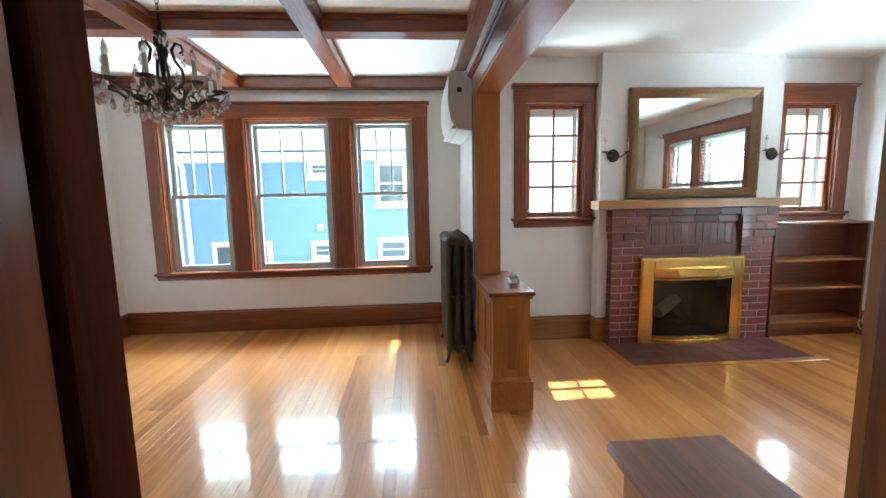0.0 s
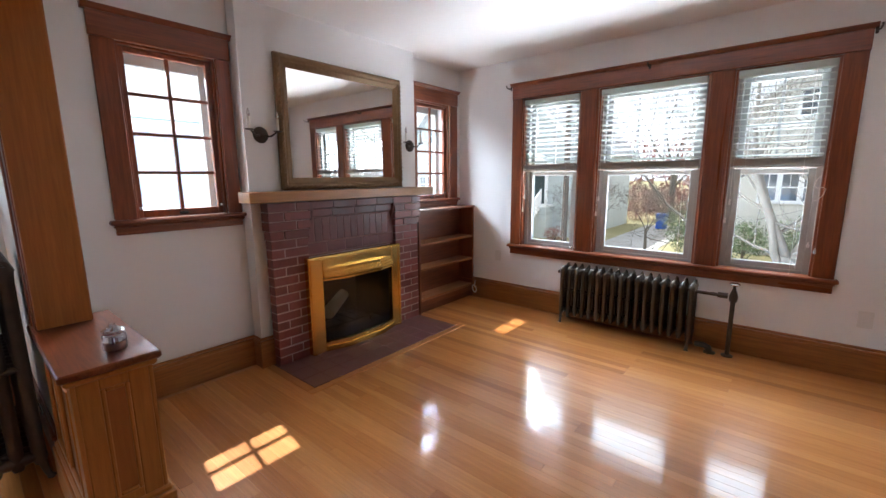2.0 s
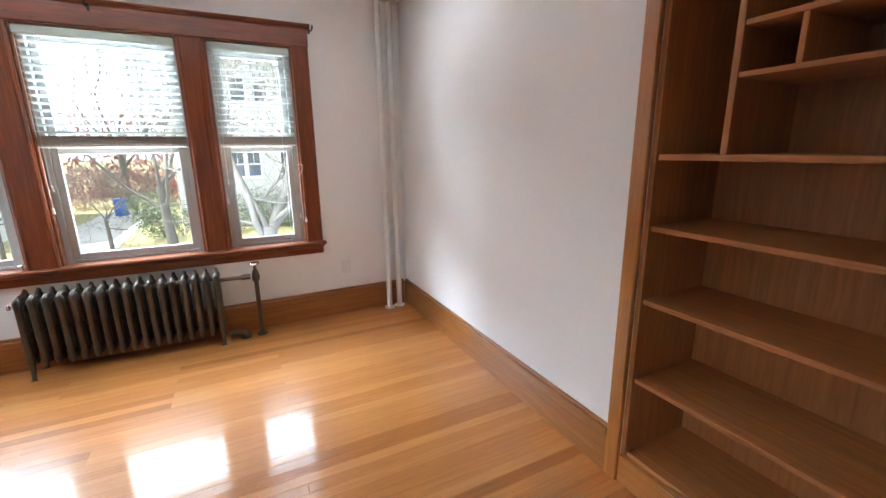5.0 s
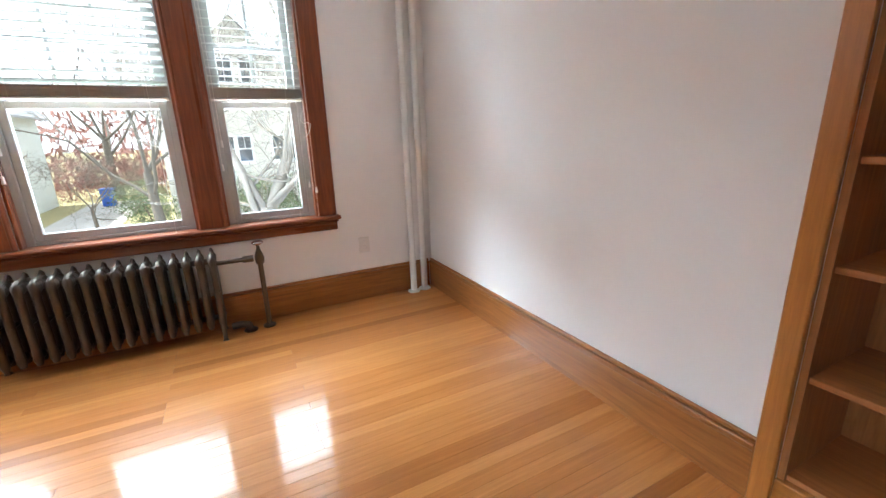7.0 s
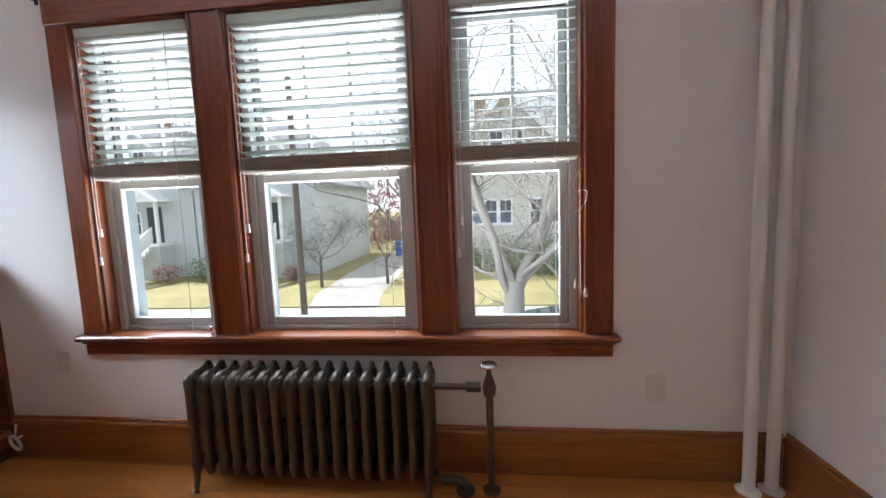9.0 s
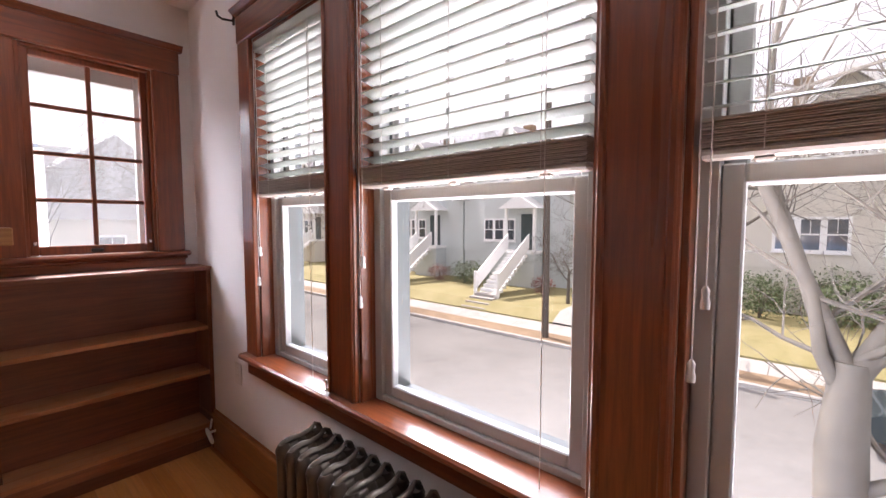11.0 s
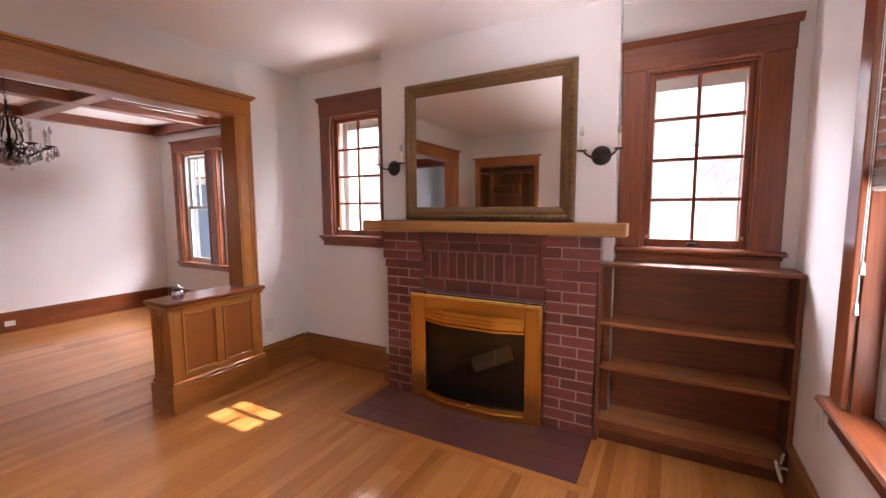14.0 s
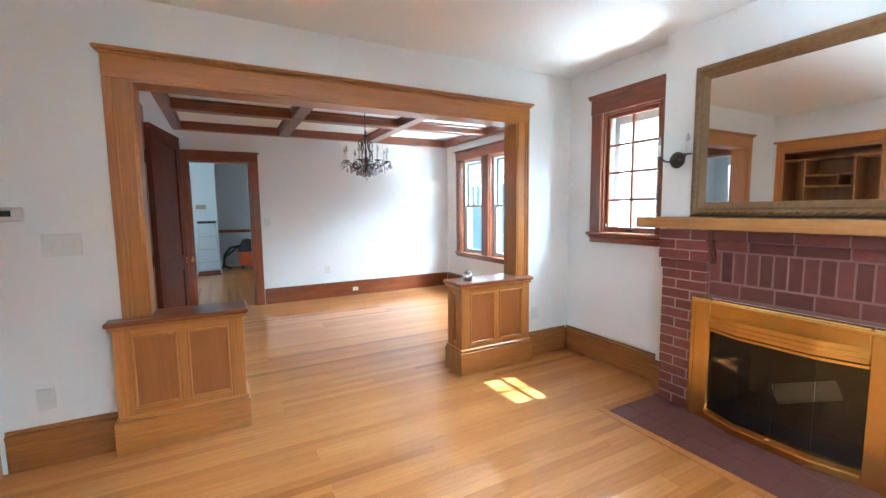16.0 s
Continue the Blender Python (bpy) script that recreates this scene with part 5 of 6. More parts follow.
# candle jar on the half wall
jar = thing("candle_jar", (0.60, 2.80, 0.765), "small glass jar of purple candle wax on the half wall", "candle")
part("jar", lathe(bmesh.new(), (0.60, 2.80, 0.765), [(0.03, 0), (0.037, 0.004), (0.039, 0.03), (0.037, 0.058), (0.031, 0.064), (0.033, 0.07)], 20), CRYSTAL, jar, smooth=True)
part("wax", lathe(bmesh.new(), (0.60, 2.80, 0.768), [(0.03, 0), (0.034, 0.004), (0.035, 0.034), (0.002, 0.035)], 18), simple("purple_wax", (0.12, 0.05, 0.11), 0.5), jar, smooth=True)
part("lid", lathe(bmesh.new(), (0.60, 2.80, 0.836), [(0.035, 0), (0.036, 0.006), (0.02, 0.012), (0.012, 0.02), (0.01, 0.028), (0.002, 0.03)], 18), CRYSTAL, jar, smooth=True)

# cable tag hanging at the bookcase corner
tg = thing("pipe_ring", (4.08, 3.68, 0.03), "pale oval escutcheon leaning on the baseboard", "escutcheon")
pts = [(4.07 - 0.012 * math.sin(a), 3.66 + 0.026 * math.cos(a), 0.105 + 0.045 * math.sin(a)) for a in [2 * math.pi * k / 14 for k in range(15)]]
part("ring", tubes((pts, 0.007), n=6), CORD, tg, smooth=True)
part("stem", tubes(([(4.075, 3.66, 0.145), (4.085, 3.66, 0.2)], 0.005), n=6), CORD, tg)
part("bracket", boxes((4.075, 3.655, 0.12, 4.104, 3.665, 0.13)), CORD, tg)

# ---- far room: stepladder and shop vacuum ----
lad = thing("stepladder", (-6.9, 0.72, 0), "aluminium stepladder standing open in the far room", "ladder")
for s in (-1, 1):
    y0, y1 = 0.72 + s * 0.23, 0.72 + s * 0.15
    part("front_rail", tubes(([(-6.66, y0, 0), (-6.88, y1, 1.12)], 0.02), n=4), ALU, lad)
    part("rear_rail", tubes(([(-7.12, y0, 0), (-6.92, y1, 1.12)], 0.014), n=4), ALU, lad)
for k in range(1, 4):
    f = k / 4
    x = -6.66 - 0.22 * f
    part("step", boxes((x - 0.04, 0.72 - 0.23 + 0.08 * f, 1.12 * f - 0.012, x + 0.04, 0.72 + 0.23 - 0.08 * f, 1.12 * f + 0.012), c=0.004), ALU, lad)
part("top_cap", boxes((-6.98, 0.54, 1.11, -6.8, 0.9, 1.16), c=0.01), BLACK, lad, "dark moulded top cap")
part("tray", boxes((-7.15, 0.5, 0.0, -6.6, 0.95, 0.03), c=0.005), simple("dark_mat", (0.12, 0.03, 0.02), 0.8), lad)
ORANGE = simple("orange_plastic", (0.62, 0.13, 0.04), 0.4)
vac = thing("shop_vacuum", (-7.45, 1.52, 0), "orange and black drum vacuum cleaner with a hose", "vacuum")
part("drum", lathe(bmesh.new(), (-7.45, 1.52, 0.08), [(0.19, 0), (0.2, 0.02), (0.215, 0.28), (0.22, 0.32), (0.2, 0.33)], 24), ORANGE, vac, smooth=True)
part("lid", lathe(bmesh.new(), (-7.45, 1.52, 0.41), [(0.22, 0), (0.215, 0.06), (0.15, 0.14), (0.13, 0.24), (0.1, 0.28), (0.02, 0.3)], 24), BLACK, vac, smooth=True)
part("hose", tubes(([(-7.3, 1.35, 0.55), (-7.25, 1.15, 0.52), (-7.2, 1.02, 0.35), (-7.2, 1.0, 0.12), (-7.2, 1.15, 0.04)], 0.03), n=8), BLACK, vac, smooth=True)
part("wand", tubes(([(-7.3, 1.4, 0.6), (-7.25, 1.02, 0.3), (-7.2, 0.97, 0.05)], 0.02), n=8), BLACK, vac, smooth=True)
for k in range(4):
    a = math.pi / 4 + k * math.pi / 2
    part("caster", lathe(bmesh.new(), (-7.45 + 0.18 * math.cos(a), 1.52 + 0.18 * math.sin(a), 0), [(0.02, 0), (0.03, 0.03), (0.02, 0.08)], 10), BLACK, vac, smooth=True)
rl = setting("chair_rail", boxes((-8.0, 0.93, 0.84, -7.975, 3.0, 0.91), c=0.004), GUM["y"], "dark wooden chair rail in the far room", "trim")
setting("cover_plate", boxes((-7.2, 0.52, 1.42, -7.185, 0.72, 1.52), c=0.003), simple("tan_plastic", (0.35, 0.27, 0.18), 0.5), "tan chime box on the far room's wall", "trim")

# ---- outdoors ----
G = -3.0
ROADM = ground_mat("asphalt_dry", [(0.3, (0.1, 0.097, 0.092)), (0.6, (0.165, 0.159, 0.151)), (0.85, (0.2, 0.193, 0.183))], 0.5)
CONC = ground_mat("concrete", [(0.3, (0.27, 0.255, 0.235)), (0.8, (0.39, 0.37, 0.345))], 1.2)
LAWN = ground_mat("dormant_lawn", [(0.3, (0.16, 0.135, 0.05)), (0.55, (0.24, 0.21, 0.09)), (0.85, (0.3, 0.26, 0.13))], 0.9)
EARTH = ground_mat("leaf_litter", [(0.3, (0.13, 0.085, 0.05)), (0.8, (0.27, 0.19, 0.12))], 2.5)
GREYS = siding("grey_siding", (0.5, 0.54, 0.53))
BLUES = siding("blue_siding", (0.115, 0.18, 0.285))
BEIGE = siding("beige_siding", (0.6, 0.57, 0.5))
ROOF = ground_mat("roof_shingle", [(0.3, (0.24, 0.24, 0.245)), (0.8, (0.36, 0.36, 0.365))], 2.0)
TRIMW = simple("exterior_white_trim", (0.8, 0.8, 0.79), 0.5, 0, 0.04)
DARKGLASS = simple("dark_window_glass", (0.06, 0.07, 0.08), 0.08, 0, 0.1)
BUSH = simple("evergreen_leaf", (0.06, 0.085, 0.03), 0.7, 0, 0.4, 30, 0.2, 0, True)
RUST = simple("russet_twig", (0.2, 0.09, 0.07), 0.8, 0, 0.3, 30, 0.2, 0, True)

setting("ground", boxes((-400, -400, G - 0.5, 400, 400, G - 0.02)), LAWN, "dormant grass ground out to the horizon", "ground")
setting("road", boxes((8.2, -120, G - 0.1, 16.3, 120, G)), ROADM, "pale dry asphalt street", "road")
for x0, x1, nm in ((8.05, 8.2, "kerb_near"), (16.3, 16.45, "kerb_far")):
    setting(nm, boxes((x0, -120, G - 0.1, x1, 120, G + 0.13), c=0.02), CONC, "granite street kerb", "kerb")
for x0, x1 in ((5.2, 6.7), (17.5, 18.9)):
    pv = setting("pavement", boxes((x0, -60, G - 0.1, x1, 60, G + 0.06)), CONC, "concrete slab pavement along the street", "pavement")
    for k in range(40):
        part("slab", boxes((x0 + 0.008, -22 + k * 1.4 + 0.008, G + 0.05, x1 - 0.008, -22 + (k + 1) * 1.4 - 0.008, G + 0.085), c=0.006), CONC, pv)
setting("verge", boxes((16.45, -60, G - 0.1, 17.5, 60, G + 0.09)), EARTH, "grass verge strewn with dead leaves", "verge")
setting("verge_near", boxes((6.7, -60, G - 0.1, 8.05, 60, G + 0.09)), EARTH, "near verge of leaf litter and thin grass", "verge")
g = bmesh.new()
prism(g, [(18.9, G - 0.1), (18.9, G + 0.15), (19.6, G + 0.5), (23.5, G + 0.7), (45, G + 0.75), (45, G - 0.1)], "y", -60, 60)
setting("lawn_bank", g, LAWN, "sloping front lawns across the street", "lawn")


def lap_wall(bm, x0, y0, x1, y1, z0, z1, step=0.115, out=0.012):
    """Clapboards: overlapping tilted boards along one straight wall line, facing the right of its run."""
    d = Vector((x1 - x0, y1 - y0, 0))
    n = Vector((d.y, -d.x, 0)).normalized()
    a, b = Vector((x0, y0, 0)), Vector((x1, y1, 0))
    z = z0
    while z < z1 - 0.01:
        h = min(step, z1 - z)
        p = [bm.verts.new((q.x, q.y, zz)) for q, zz in ((a + n * (out + 0.006), z), (b + n * (out + 0.006), z), (b + n * 0.002, z + h), (a + n * 0.002, z + h), (a, z), (b, z))]
        bm.faces.new([p[0], p[1], p[2], p[3]])
        bm.faces.new([p[4], p[5], p[1], p[0]])
        z += step


def house_window(parent, x, y, z, w, h, face, two=True):
    """A white framed window on a facade; face: the outward direction."""
    nx, ny = face

    def M(u, d, zz):
        return (x + nx * d + ny * u, y + ny * d + nx * u, zz)

    f = part("window", mboxes(M, (-w / 2 - 0.1, w / 2 + 0.1, 0.02, 0.06, z - 0.1, z + h + 0.1), c=0.005), TRIMW, parent)
    part("pane", mboxes(M, (-w / 2, w / 2, 0.055, 0.065, z, z + h)), DARKGLASS, f)
    bars = [(-w / 2, w / 2, 0.06, 0.08, z + h * 0.48, z + h * 0.53)]
    if two:
        bars += [(-0.012, 0.012, 0.06, 0.075, z + h * 0.53, z + h)]
    part("sash_bar", mboxes(M, *bars), TRIMW, f)
    part("sill", mboxes(M, (-w / 2 - 0.14, w / 2 + 0.14, 0.02, 0.12, z - 0.16, z - 0.1), c=0.005), TRIMW, f)


ENTRYDOOR = simple("dark_green_door", (0.03, 0.05, 0.05), 0.4)


def street_house(yc, wall_mat, label, entry=True):
    """A gabled wooden house across the street with a raised entry and white steps."""
    x0, g0 = 24.2, G + 0.7
    t = thing("house", (x0, yc, g0), label, "house", "houses across the street")
    fl = g0 + 2.0
    y0, y1 = yc - 3.55, yc + 3.55
    ez, pz = 3.2, 6.9
    bm = boxes((x0 + 0.02, y0, g0 - 0.5, x0 + 10, y1, ez))
    lap_wall(bm, x0, y1, x0, y0, fl - 0.2, ez, 0.14)
    bmesh.ops.recalc_face_normals(bm, faces=bm.faces)
    part("wall", bm, wall_mat, t)
    bm = prism(bmesh.new(), [(y0, ez), (yc, pz - 0.15), (y1, ez)], "x", x0 + 0.05, x0 + 0.3)
    part("gable", bm, wall_mat, t)
    for s in (-1, 1):
        ys = yc + s * 4.1
        bm = prism(bmesh.new(), [(yc, pz), (ys, ez - 0.4), (ys, ez - 0.52), (yc, pz - 0.16)], "x", x0 - 0.6, x0 + 10.5)
        r = part("roof", bm, ROOF, t)
        bm = prism(bmesh.new(), [(yc, pz + 0.01), (ys, ez - 0.39), (ys, ez - 0.62), (yc, pz - 0.26)], "x", x0 - 0.66, x0 - 0.58)
        part("barge_board", bm, TRIMW, r)
    part("chimney", boxes((x0 + 4, yc + 1.0, pz - 1.2, x0 + 4.6, yc + 1.7, pz + 0.9), c=0.02), EARTH, t)
    for o in (-0.75, 0.0, 0.75):
        house_window(t, x0, yc + 0.85 + o, fl + 0.55, 0.55, 1.15, (-1, 0))
    for o in (-0.5, 0.5):
        house_window(t, x0 + 0.03, yc + o, ez + 0.7, 0.6, 1.0, (-1, 0))
    if not entry:
        for o in (-2.4, -1.5):
            house_window(t, x0, yc + o, fl + 0.55, 0.6, 1.15, (-1, 0))
        return
    # entry: porch box, door, columns, roof, steps and rails
    ye = yc - 1.1
    part("porch_floor", boxes((x0 - 1.1, ye - 1.0, fl - 0.15, x0, ye + 1.0, fl), c=0.01), TRIMW, t)
    part("porch_base", boxes((x0 - 1.0, ye - 0.95, g0 - 0.2, x0, ye + 0.95, fl - 0.15)), wall_mat, t)
    part("entry_door", boxes((x0 - 0.05, ye - 0.45, fl, x0 + 0.02, ye + 0.45, fl + 2.05), c=0.005), ENTRYDOOR, t)
    for s in (-0.9, 0.9):
        part("column", boxes((x0 - 1.02, ye + s - 0.08, fl, x0 - 0.86, ye + s + 0.08, fl + 2.35), c=0.01), TRIMW, t)
    part("porch_roof", prism(bmesh.new(), [(ye - 1.2, fl + 2.35), (ye + 1.2, fl + 2.35), (ye, fl + 3.1)], "x", x0 - 1.3, x0), TRIMW, t)
    for k in range(11):
        part("step", boxes((x0 - 1.1 - 0.27 * (k + 1), ye - 0.6, fl - 0.18 * (k + 1) - 0.16, x0 - 1.1 - 0.27 * k + 0.02, ye + 0.6, fl - 0.18 * (k + 1)), c=0.008), TRIMW, t)
    for s in (-0.66, 0.66):
        q = [(x0 - 1.1, fl), (x0 - 4.1, fl - 1.98)]
        bm = prism(bmesh.new(), [(q[0][0], q[0][1] + 0.15), (q[1][0], q[1][1] + 0.15), (q[1][0], q[1][1] + 0.95), (q[0][0], q[0][1] + 0.95)], "y", ye + s - 0.03, ye + s + 0.03)
        part("stair_rail", bm, TRIMW, t)
        part("newel", boxes((x0 - 4.2, ye + s - 0.07, g0 - 0.3, x0 - 4.06, ye + s + 0.07, g0 + 1.1), c=0.01), TRIMW, t)
    wk = thing("front_walk", (x0 - 5, ye, g0), "concrete front walk with steps down to the pavement", "path", "front walks", "structure")
    part("walk", boxes((19.9, ye - 0.6, G + 0.3, x0 - 4.0, ye + 0.6, g0 + 0.02), c=0.01), CONC, wk)
    for k in range(3):
        part("step", boxes((18.95 + 0.32 * k, ye - 0.7, G - 0.1, 20.0, ye + 0.7, G + 0.22 + 0.18 * k), c=0.01), CONC, wk)


street_house(14.2, GREYS, "grey clapboard gabled house with a white entry stair")
street_house(21.4, GREYS, "second grey clapboard house with a white entry stair")
street_house(0.2, BEIGE, "beige clapboard house behind bare trees", False)
street_house(-10.0, GREYS, "far grey clapboard house down the street")
street_house(36.0, BEIGE, "distant beige house up the street")



def leaf_clump(bm, centre, size, n, rnd):
    """Many small leaves scattered through an uneven crown."""
    for _ in range(n):
        d = Vector((rnd.gauss(0, 1), rnd.gauss(0, 1), rnd.gauss(0, 1))).normalized()
        r = rnd.uniform(0.55, 1.0) * (1 + 0.25 * math.sin(5 * d.x + 3 * d.y + centre[1]))
        p = Vector(centre) + Vector((d.x * size[0], d.y * size[1], d.z * size[2])) * r
        u = Vector((rnd.gauss(0, 1), rnd.gauss(0, 1), rnd.gauss(0, 1))).normalized()
        v = u.orthogonal().normalized()
        s = rnd.uniform(0.04, 0.08)
        q = [bm.verts.new(p + u * s), bm.verts.new(p + v * s * 0.5), bm.verts.new(p - u * s), bm.verts.new(p - v * s * 0.5)]
        bm.faces.new(q)


rnd = random.Random(3)
for x, y, sz, mt, lb in ((22.6, 16.4, 0.9, BUSH, "green"), (22.0, 15.0, 0.85, BUSH, "green"), (22.4, 11.2, 0.6, RUST, "russet"), (22.3, 18.3, 0.7, RUST, "russet"),
                         (22.8, 2.4, 1.15, BUSH, "green"), (22.9, 4.4, 1.0, BUSH, "green"), (22.8, 0.2, 1.25, BUSH, "green"), (22.7, -1.8, 1.3, BUSH, "green"), (22.8, -4.0, 1.2, BUSH, "green"), (27.5, 5.6, 1.3, BUSH, "green"), (36.5, 5.5, 1.9, RUST, "russet"), (37.0, 8.2, 2.1, RUST, "russet"), (36.8, 10.6, 1.9, RUST, "russet"), (20.0, 24.0, 1.0, RUST, "russet")):
    t = thing("bush", (x, y, G + 0.6), lb + " shrub in front of a house across the street", "bush", "front garden shrubs")
    g = bmesh.new()
    leaf_clump(g, (x, y, G + 0.6 + sz * 0.8), (sz, sz, sz * 0.8), int(1300 * sz * sz), rnd)
    part("crown", g, mt, t)
    part("stems", tubes(*[([(x, y, G + 0.55), (x + rnd.uniform(-0.4, 0.4) * sz, y + rnd.uniform(-0.4, 0.4) * sz, G + 0.6 + sz)], [0.03, 0.012]) for _ in range(5)], n=5), BARK, t)


def bare_tree(x, y, z, height, r0, seed, label, fork=0.3, depth=5, spread=0.6, y_max=99.0):
    """A leafless tree: tapered trunk, limbs and fine twigs."""
    rr = random.Random(seed)
    t = thing("tree", (x, y, z), label, "tree", "bare street trees")
    twigs = bmesh.new()

    def grow(bm, p, d, ln, r, lev):
        n = 4
        pts, rad = [p], [r]
        for k in range(n):
            d = (d + Vector((rr.gauss(0, 0.13 if lev else 0.02), rr.gauss(0, 0.13 if lev else 0.02), rr.gauss(0.03, 0.08)))).normalized()
            if abs(p.y - 1.9) < 9 and p.x + d.x * ln < 5.5:
                d.x = abs(d.x) * 0.5 + 0.15
                d.normalize()
            p = p + d * ln / n
            pts.append(p)
            rad.append(r * (1 - 0.4 * (k + 1) / n))
        if (min(q.x for q in pts) < 5.3 and abs(p.y - 1.9) < 9) or p.y > y_max:
            return
        tube(bm, pts, rad, 9 if lev == 0 else (6 if lev < 3 else 4))
        if lev >= depth:
            return
        for k in range(rr.choice((3, 3, 4)) + (lev > 1) + 2 * (lev == 0)):
            at = pts[-1] if k < 2 else pts[rr.choice((3, 4) if lev == 0 else (2, 3))]
            side = Vector((rr.gauss(0, 1), rr.gauss(0, 1), rr.gauss(0.1, 0.6))).normalized()
            nd = (d * (1 - spread * 0.5) + side * spread).normalized()
            nr = r * (0.42 if k < 2 and lev else 0.27)
            if lev == 0:
                limb = bmesh.new()
                grow(limb, at, nd, ln * rr.uniform(0.75, 0.95), nr * 1.15, lev + 1)
                bmesh.ops.recalc_face_normals(limb, faces=limb.faces)
                part("limb", limb, BARK, t, smooth=True)
            else:
                grow(bm if lev < 3 else twigs, at, nd, ln * rr.uniform(0.6, 0.85), max(nr, 0.004), lev + 1)

    trunk = bmesh.new()
    grow(trunk, Vector((x, y, z)), Vector((0.03, 0.02, 1)).normalized(), height * fork, r0, 0)
    bmesh.ops.recalc_face_normals(trunk, faces=trunk.faces)
    part("trunk", trunk, BARK, t, smooth=True)
    bmesh.ops.recalc_face_normals(twigs, faces=twigs.faces)
    tagged(part("twig_mass", twigs, BARK, t), "", "", "", "stuff")




def spreading_tree(x, y, z, limbs, seed, label):
    """A mature leafless tree: a stout trunk, long bent limbs set at given heights and bearings, twigs."""
    rr = random.Random(seed)
    t = thing("tree", (x, y, z), label, "tree", "bare street trees")
    top = max(h for h, _, _, _, _ in limbs)
    trunk = tubes(([(x, y, z), (x, y, z + 0.25), (x + 0.01, y - 0.02, z + top * 0.45), (x - 0.02, y + 0.03, z + top * 0.8), (x, y, z + top)], [0.27, 0.19, 0.165, 0.155, 0.11]), n=14)
    part("trunk", trunk, BARK, t, smooth=True)
    twigs = bmesh.new()

    def sprig(bm, p, d, ln, r, lev):
        pts, rad = [p], [r]
        for k in range(4):
            d = (d + Vector((rr.gauss(0, 0.16), rr.gauss(0, 0.16), rr.gauss(0.05, 0.12)))).normalized()
            p = p + d * ln / 4
            if p.x < 5.6:
                p.x, d.x = 5.6, abs(d.x)
            pts.append(p.copy())
            rad.append(r * (1 - 0.16 * (k + 1)))
        tube(bm, pts, rad, 6 if lev < 2 else 4)
        if lev < 3:
            for k in range(4):
                side = Vector((rr.gauss(0, 1), rr.gauss(0, 1), rr.gauss(0.25, 0.6))).normalized()
                sprig(twigs, pts[rr.choice((1, 2, 3, 4))], (d * 0.6 + side * 0.7).normalized(), ln * rr.uniform(0.5, 0.8), max(0.004, r * 0.5), lev + 1)

    for h, bearing, rise, length, r in limbs:
        d = Vector((0.25 * math.cos(seed + h * 9), math.cos(bearing), math.tan(rise))).normalized()
        d.y = math.copysign(abs(d.y), math.cos(bearing))
        p, pts, rad = Vector((x, y, z + h)), [Vector((x, y, z + h))], [r]
        bm = bmesh.new()
        for k in range(6):
            d = (d + Vector((rr.gauss(0, 0.16), rr.gauss(0, 0.2), rr.gauss(0.1, 0.14)))).normalized()
            p = p + d * length / 6
            pts.append(p.copy())
            rad.append(r * (1 - 0.12 * (k + 1)))
        tube(bm, pts, rad, 10)
        for k in (1, 2, 3, 3, 4, 4, 5, 6, 6):
            side = Vector((rr.gauss(0, 0.6), rr.gauss(0, 1), rr.gauss(0.3, 0.6))).normalized()
            sprig(bm, pts[k], (d * 0.5 + side * 0.8).normalized(), length * rr.uniform(0.28, 0.45), rad[k] * 0.5, 1)
        bmesh.ops.recalc_face_normals(bm, faces=bm.faces)
        part("limb", bm, BARK, t, smooth=True)
    bmesh.ops.recalc_face_normals(twigs, faces=twigs.faces)
    tagged(part("twig_mass", twigs, BARK, t), "", "", "", "stuff")


# height on the trunk, bearing along the street (0 north, pi south), rise, length, radius
spreading_tree(7.4, 0.88, G, ((2.3, math.pi, 0.62, 2.4, 0.055), (2.95, 0.0, 0.72, 2.6, 0.055), (3.05, 0.15, 1.1, 3.2, 0.06), (3.15, math.pi, 1.35, 4.6, 0.085), (3.2, 3.0, 0.95, 3.6, 0.055), (3.3, 3.2, 0.5, 2.4, 0.035), (3.2, 0.3, 1.3, 4.4, 0.06)), 12, "large bare street tree close to the window")
bare_tree(17.0, 19.5, G, 8, 0.11, 4, "slim bare street tree", 0.3, 5)
bare_tree(17.0, 3.3, G, 12, 0.2, 8, "bare street tree across the road", 0.28, 5)
bare_tree(17.0, -4.0, G, 13, 0.22, 9, "bare street tree across the road", 0.28, 5)
bare_tree(30.0, 20.0, G, 14, 0.25, 21, "tall bare tree behind the houses", 0.3, 5)
bare_tree(36.0, 8.0, G, 15, 0.3, 22, "tall bare tree behind the houses", 0.3, 5)
bare_tree(33.0, -4.0, G, 15, 0.3, 23, "tall bare tree behind the houses", 0.3, 5)
bare_tree(9.5, 22.0, G, 11, 0.2, 25, "bare tree up the street", 0.3, 5)
bare_tree(4.8, 19.0, G, 9, 0.16, 26, "bare tree beside the neighbouring house", 0.3, 5)

g = bmesh.new()
wr = random.Random(14)
for _ in range(9000):
    c = Vector((46 + wr.uniform(0, 5), wr.uniform(-55, 65), G + 0.5 + 7.5 * wr.random() ** 1.5))
    u = Vector((wr.gauss(0, 0.5), wr.gauss(0, 0.5), wr.gauss(0, 1))).normalized() * wr.uniform(0.3, 0.8)
    w2 = u.orthogonal().normalized() * wr.uniform(0.08, 0.25)
    g.faces.new([g.verts.new(c + u), g.verts.new(c + w2), g.verts.new(c - u), g.verts.new(c - w2)])
wood_far = thing("far_woods", (48, 5, G), "grey-brown bare wood behind the houses", "woods", "", "stuff")
part("thicket", g, RUST, wood_far)
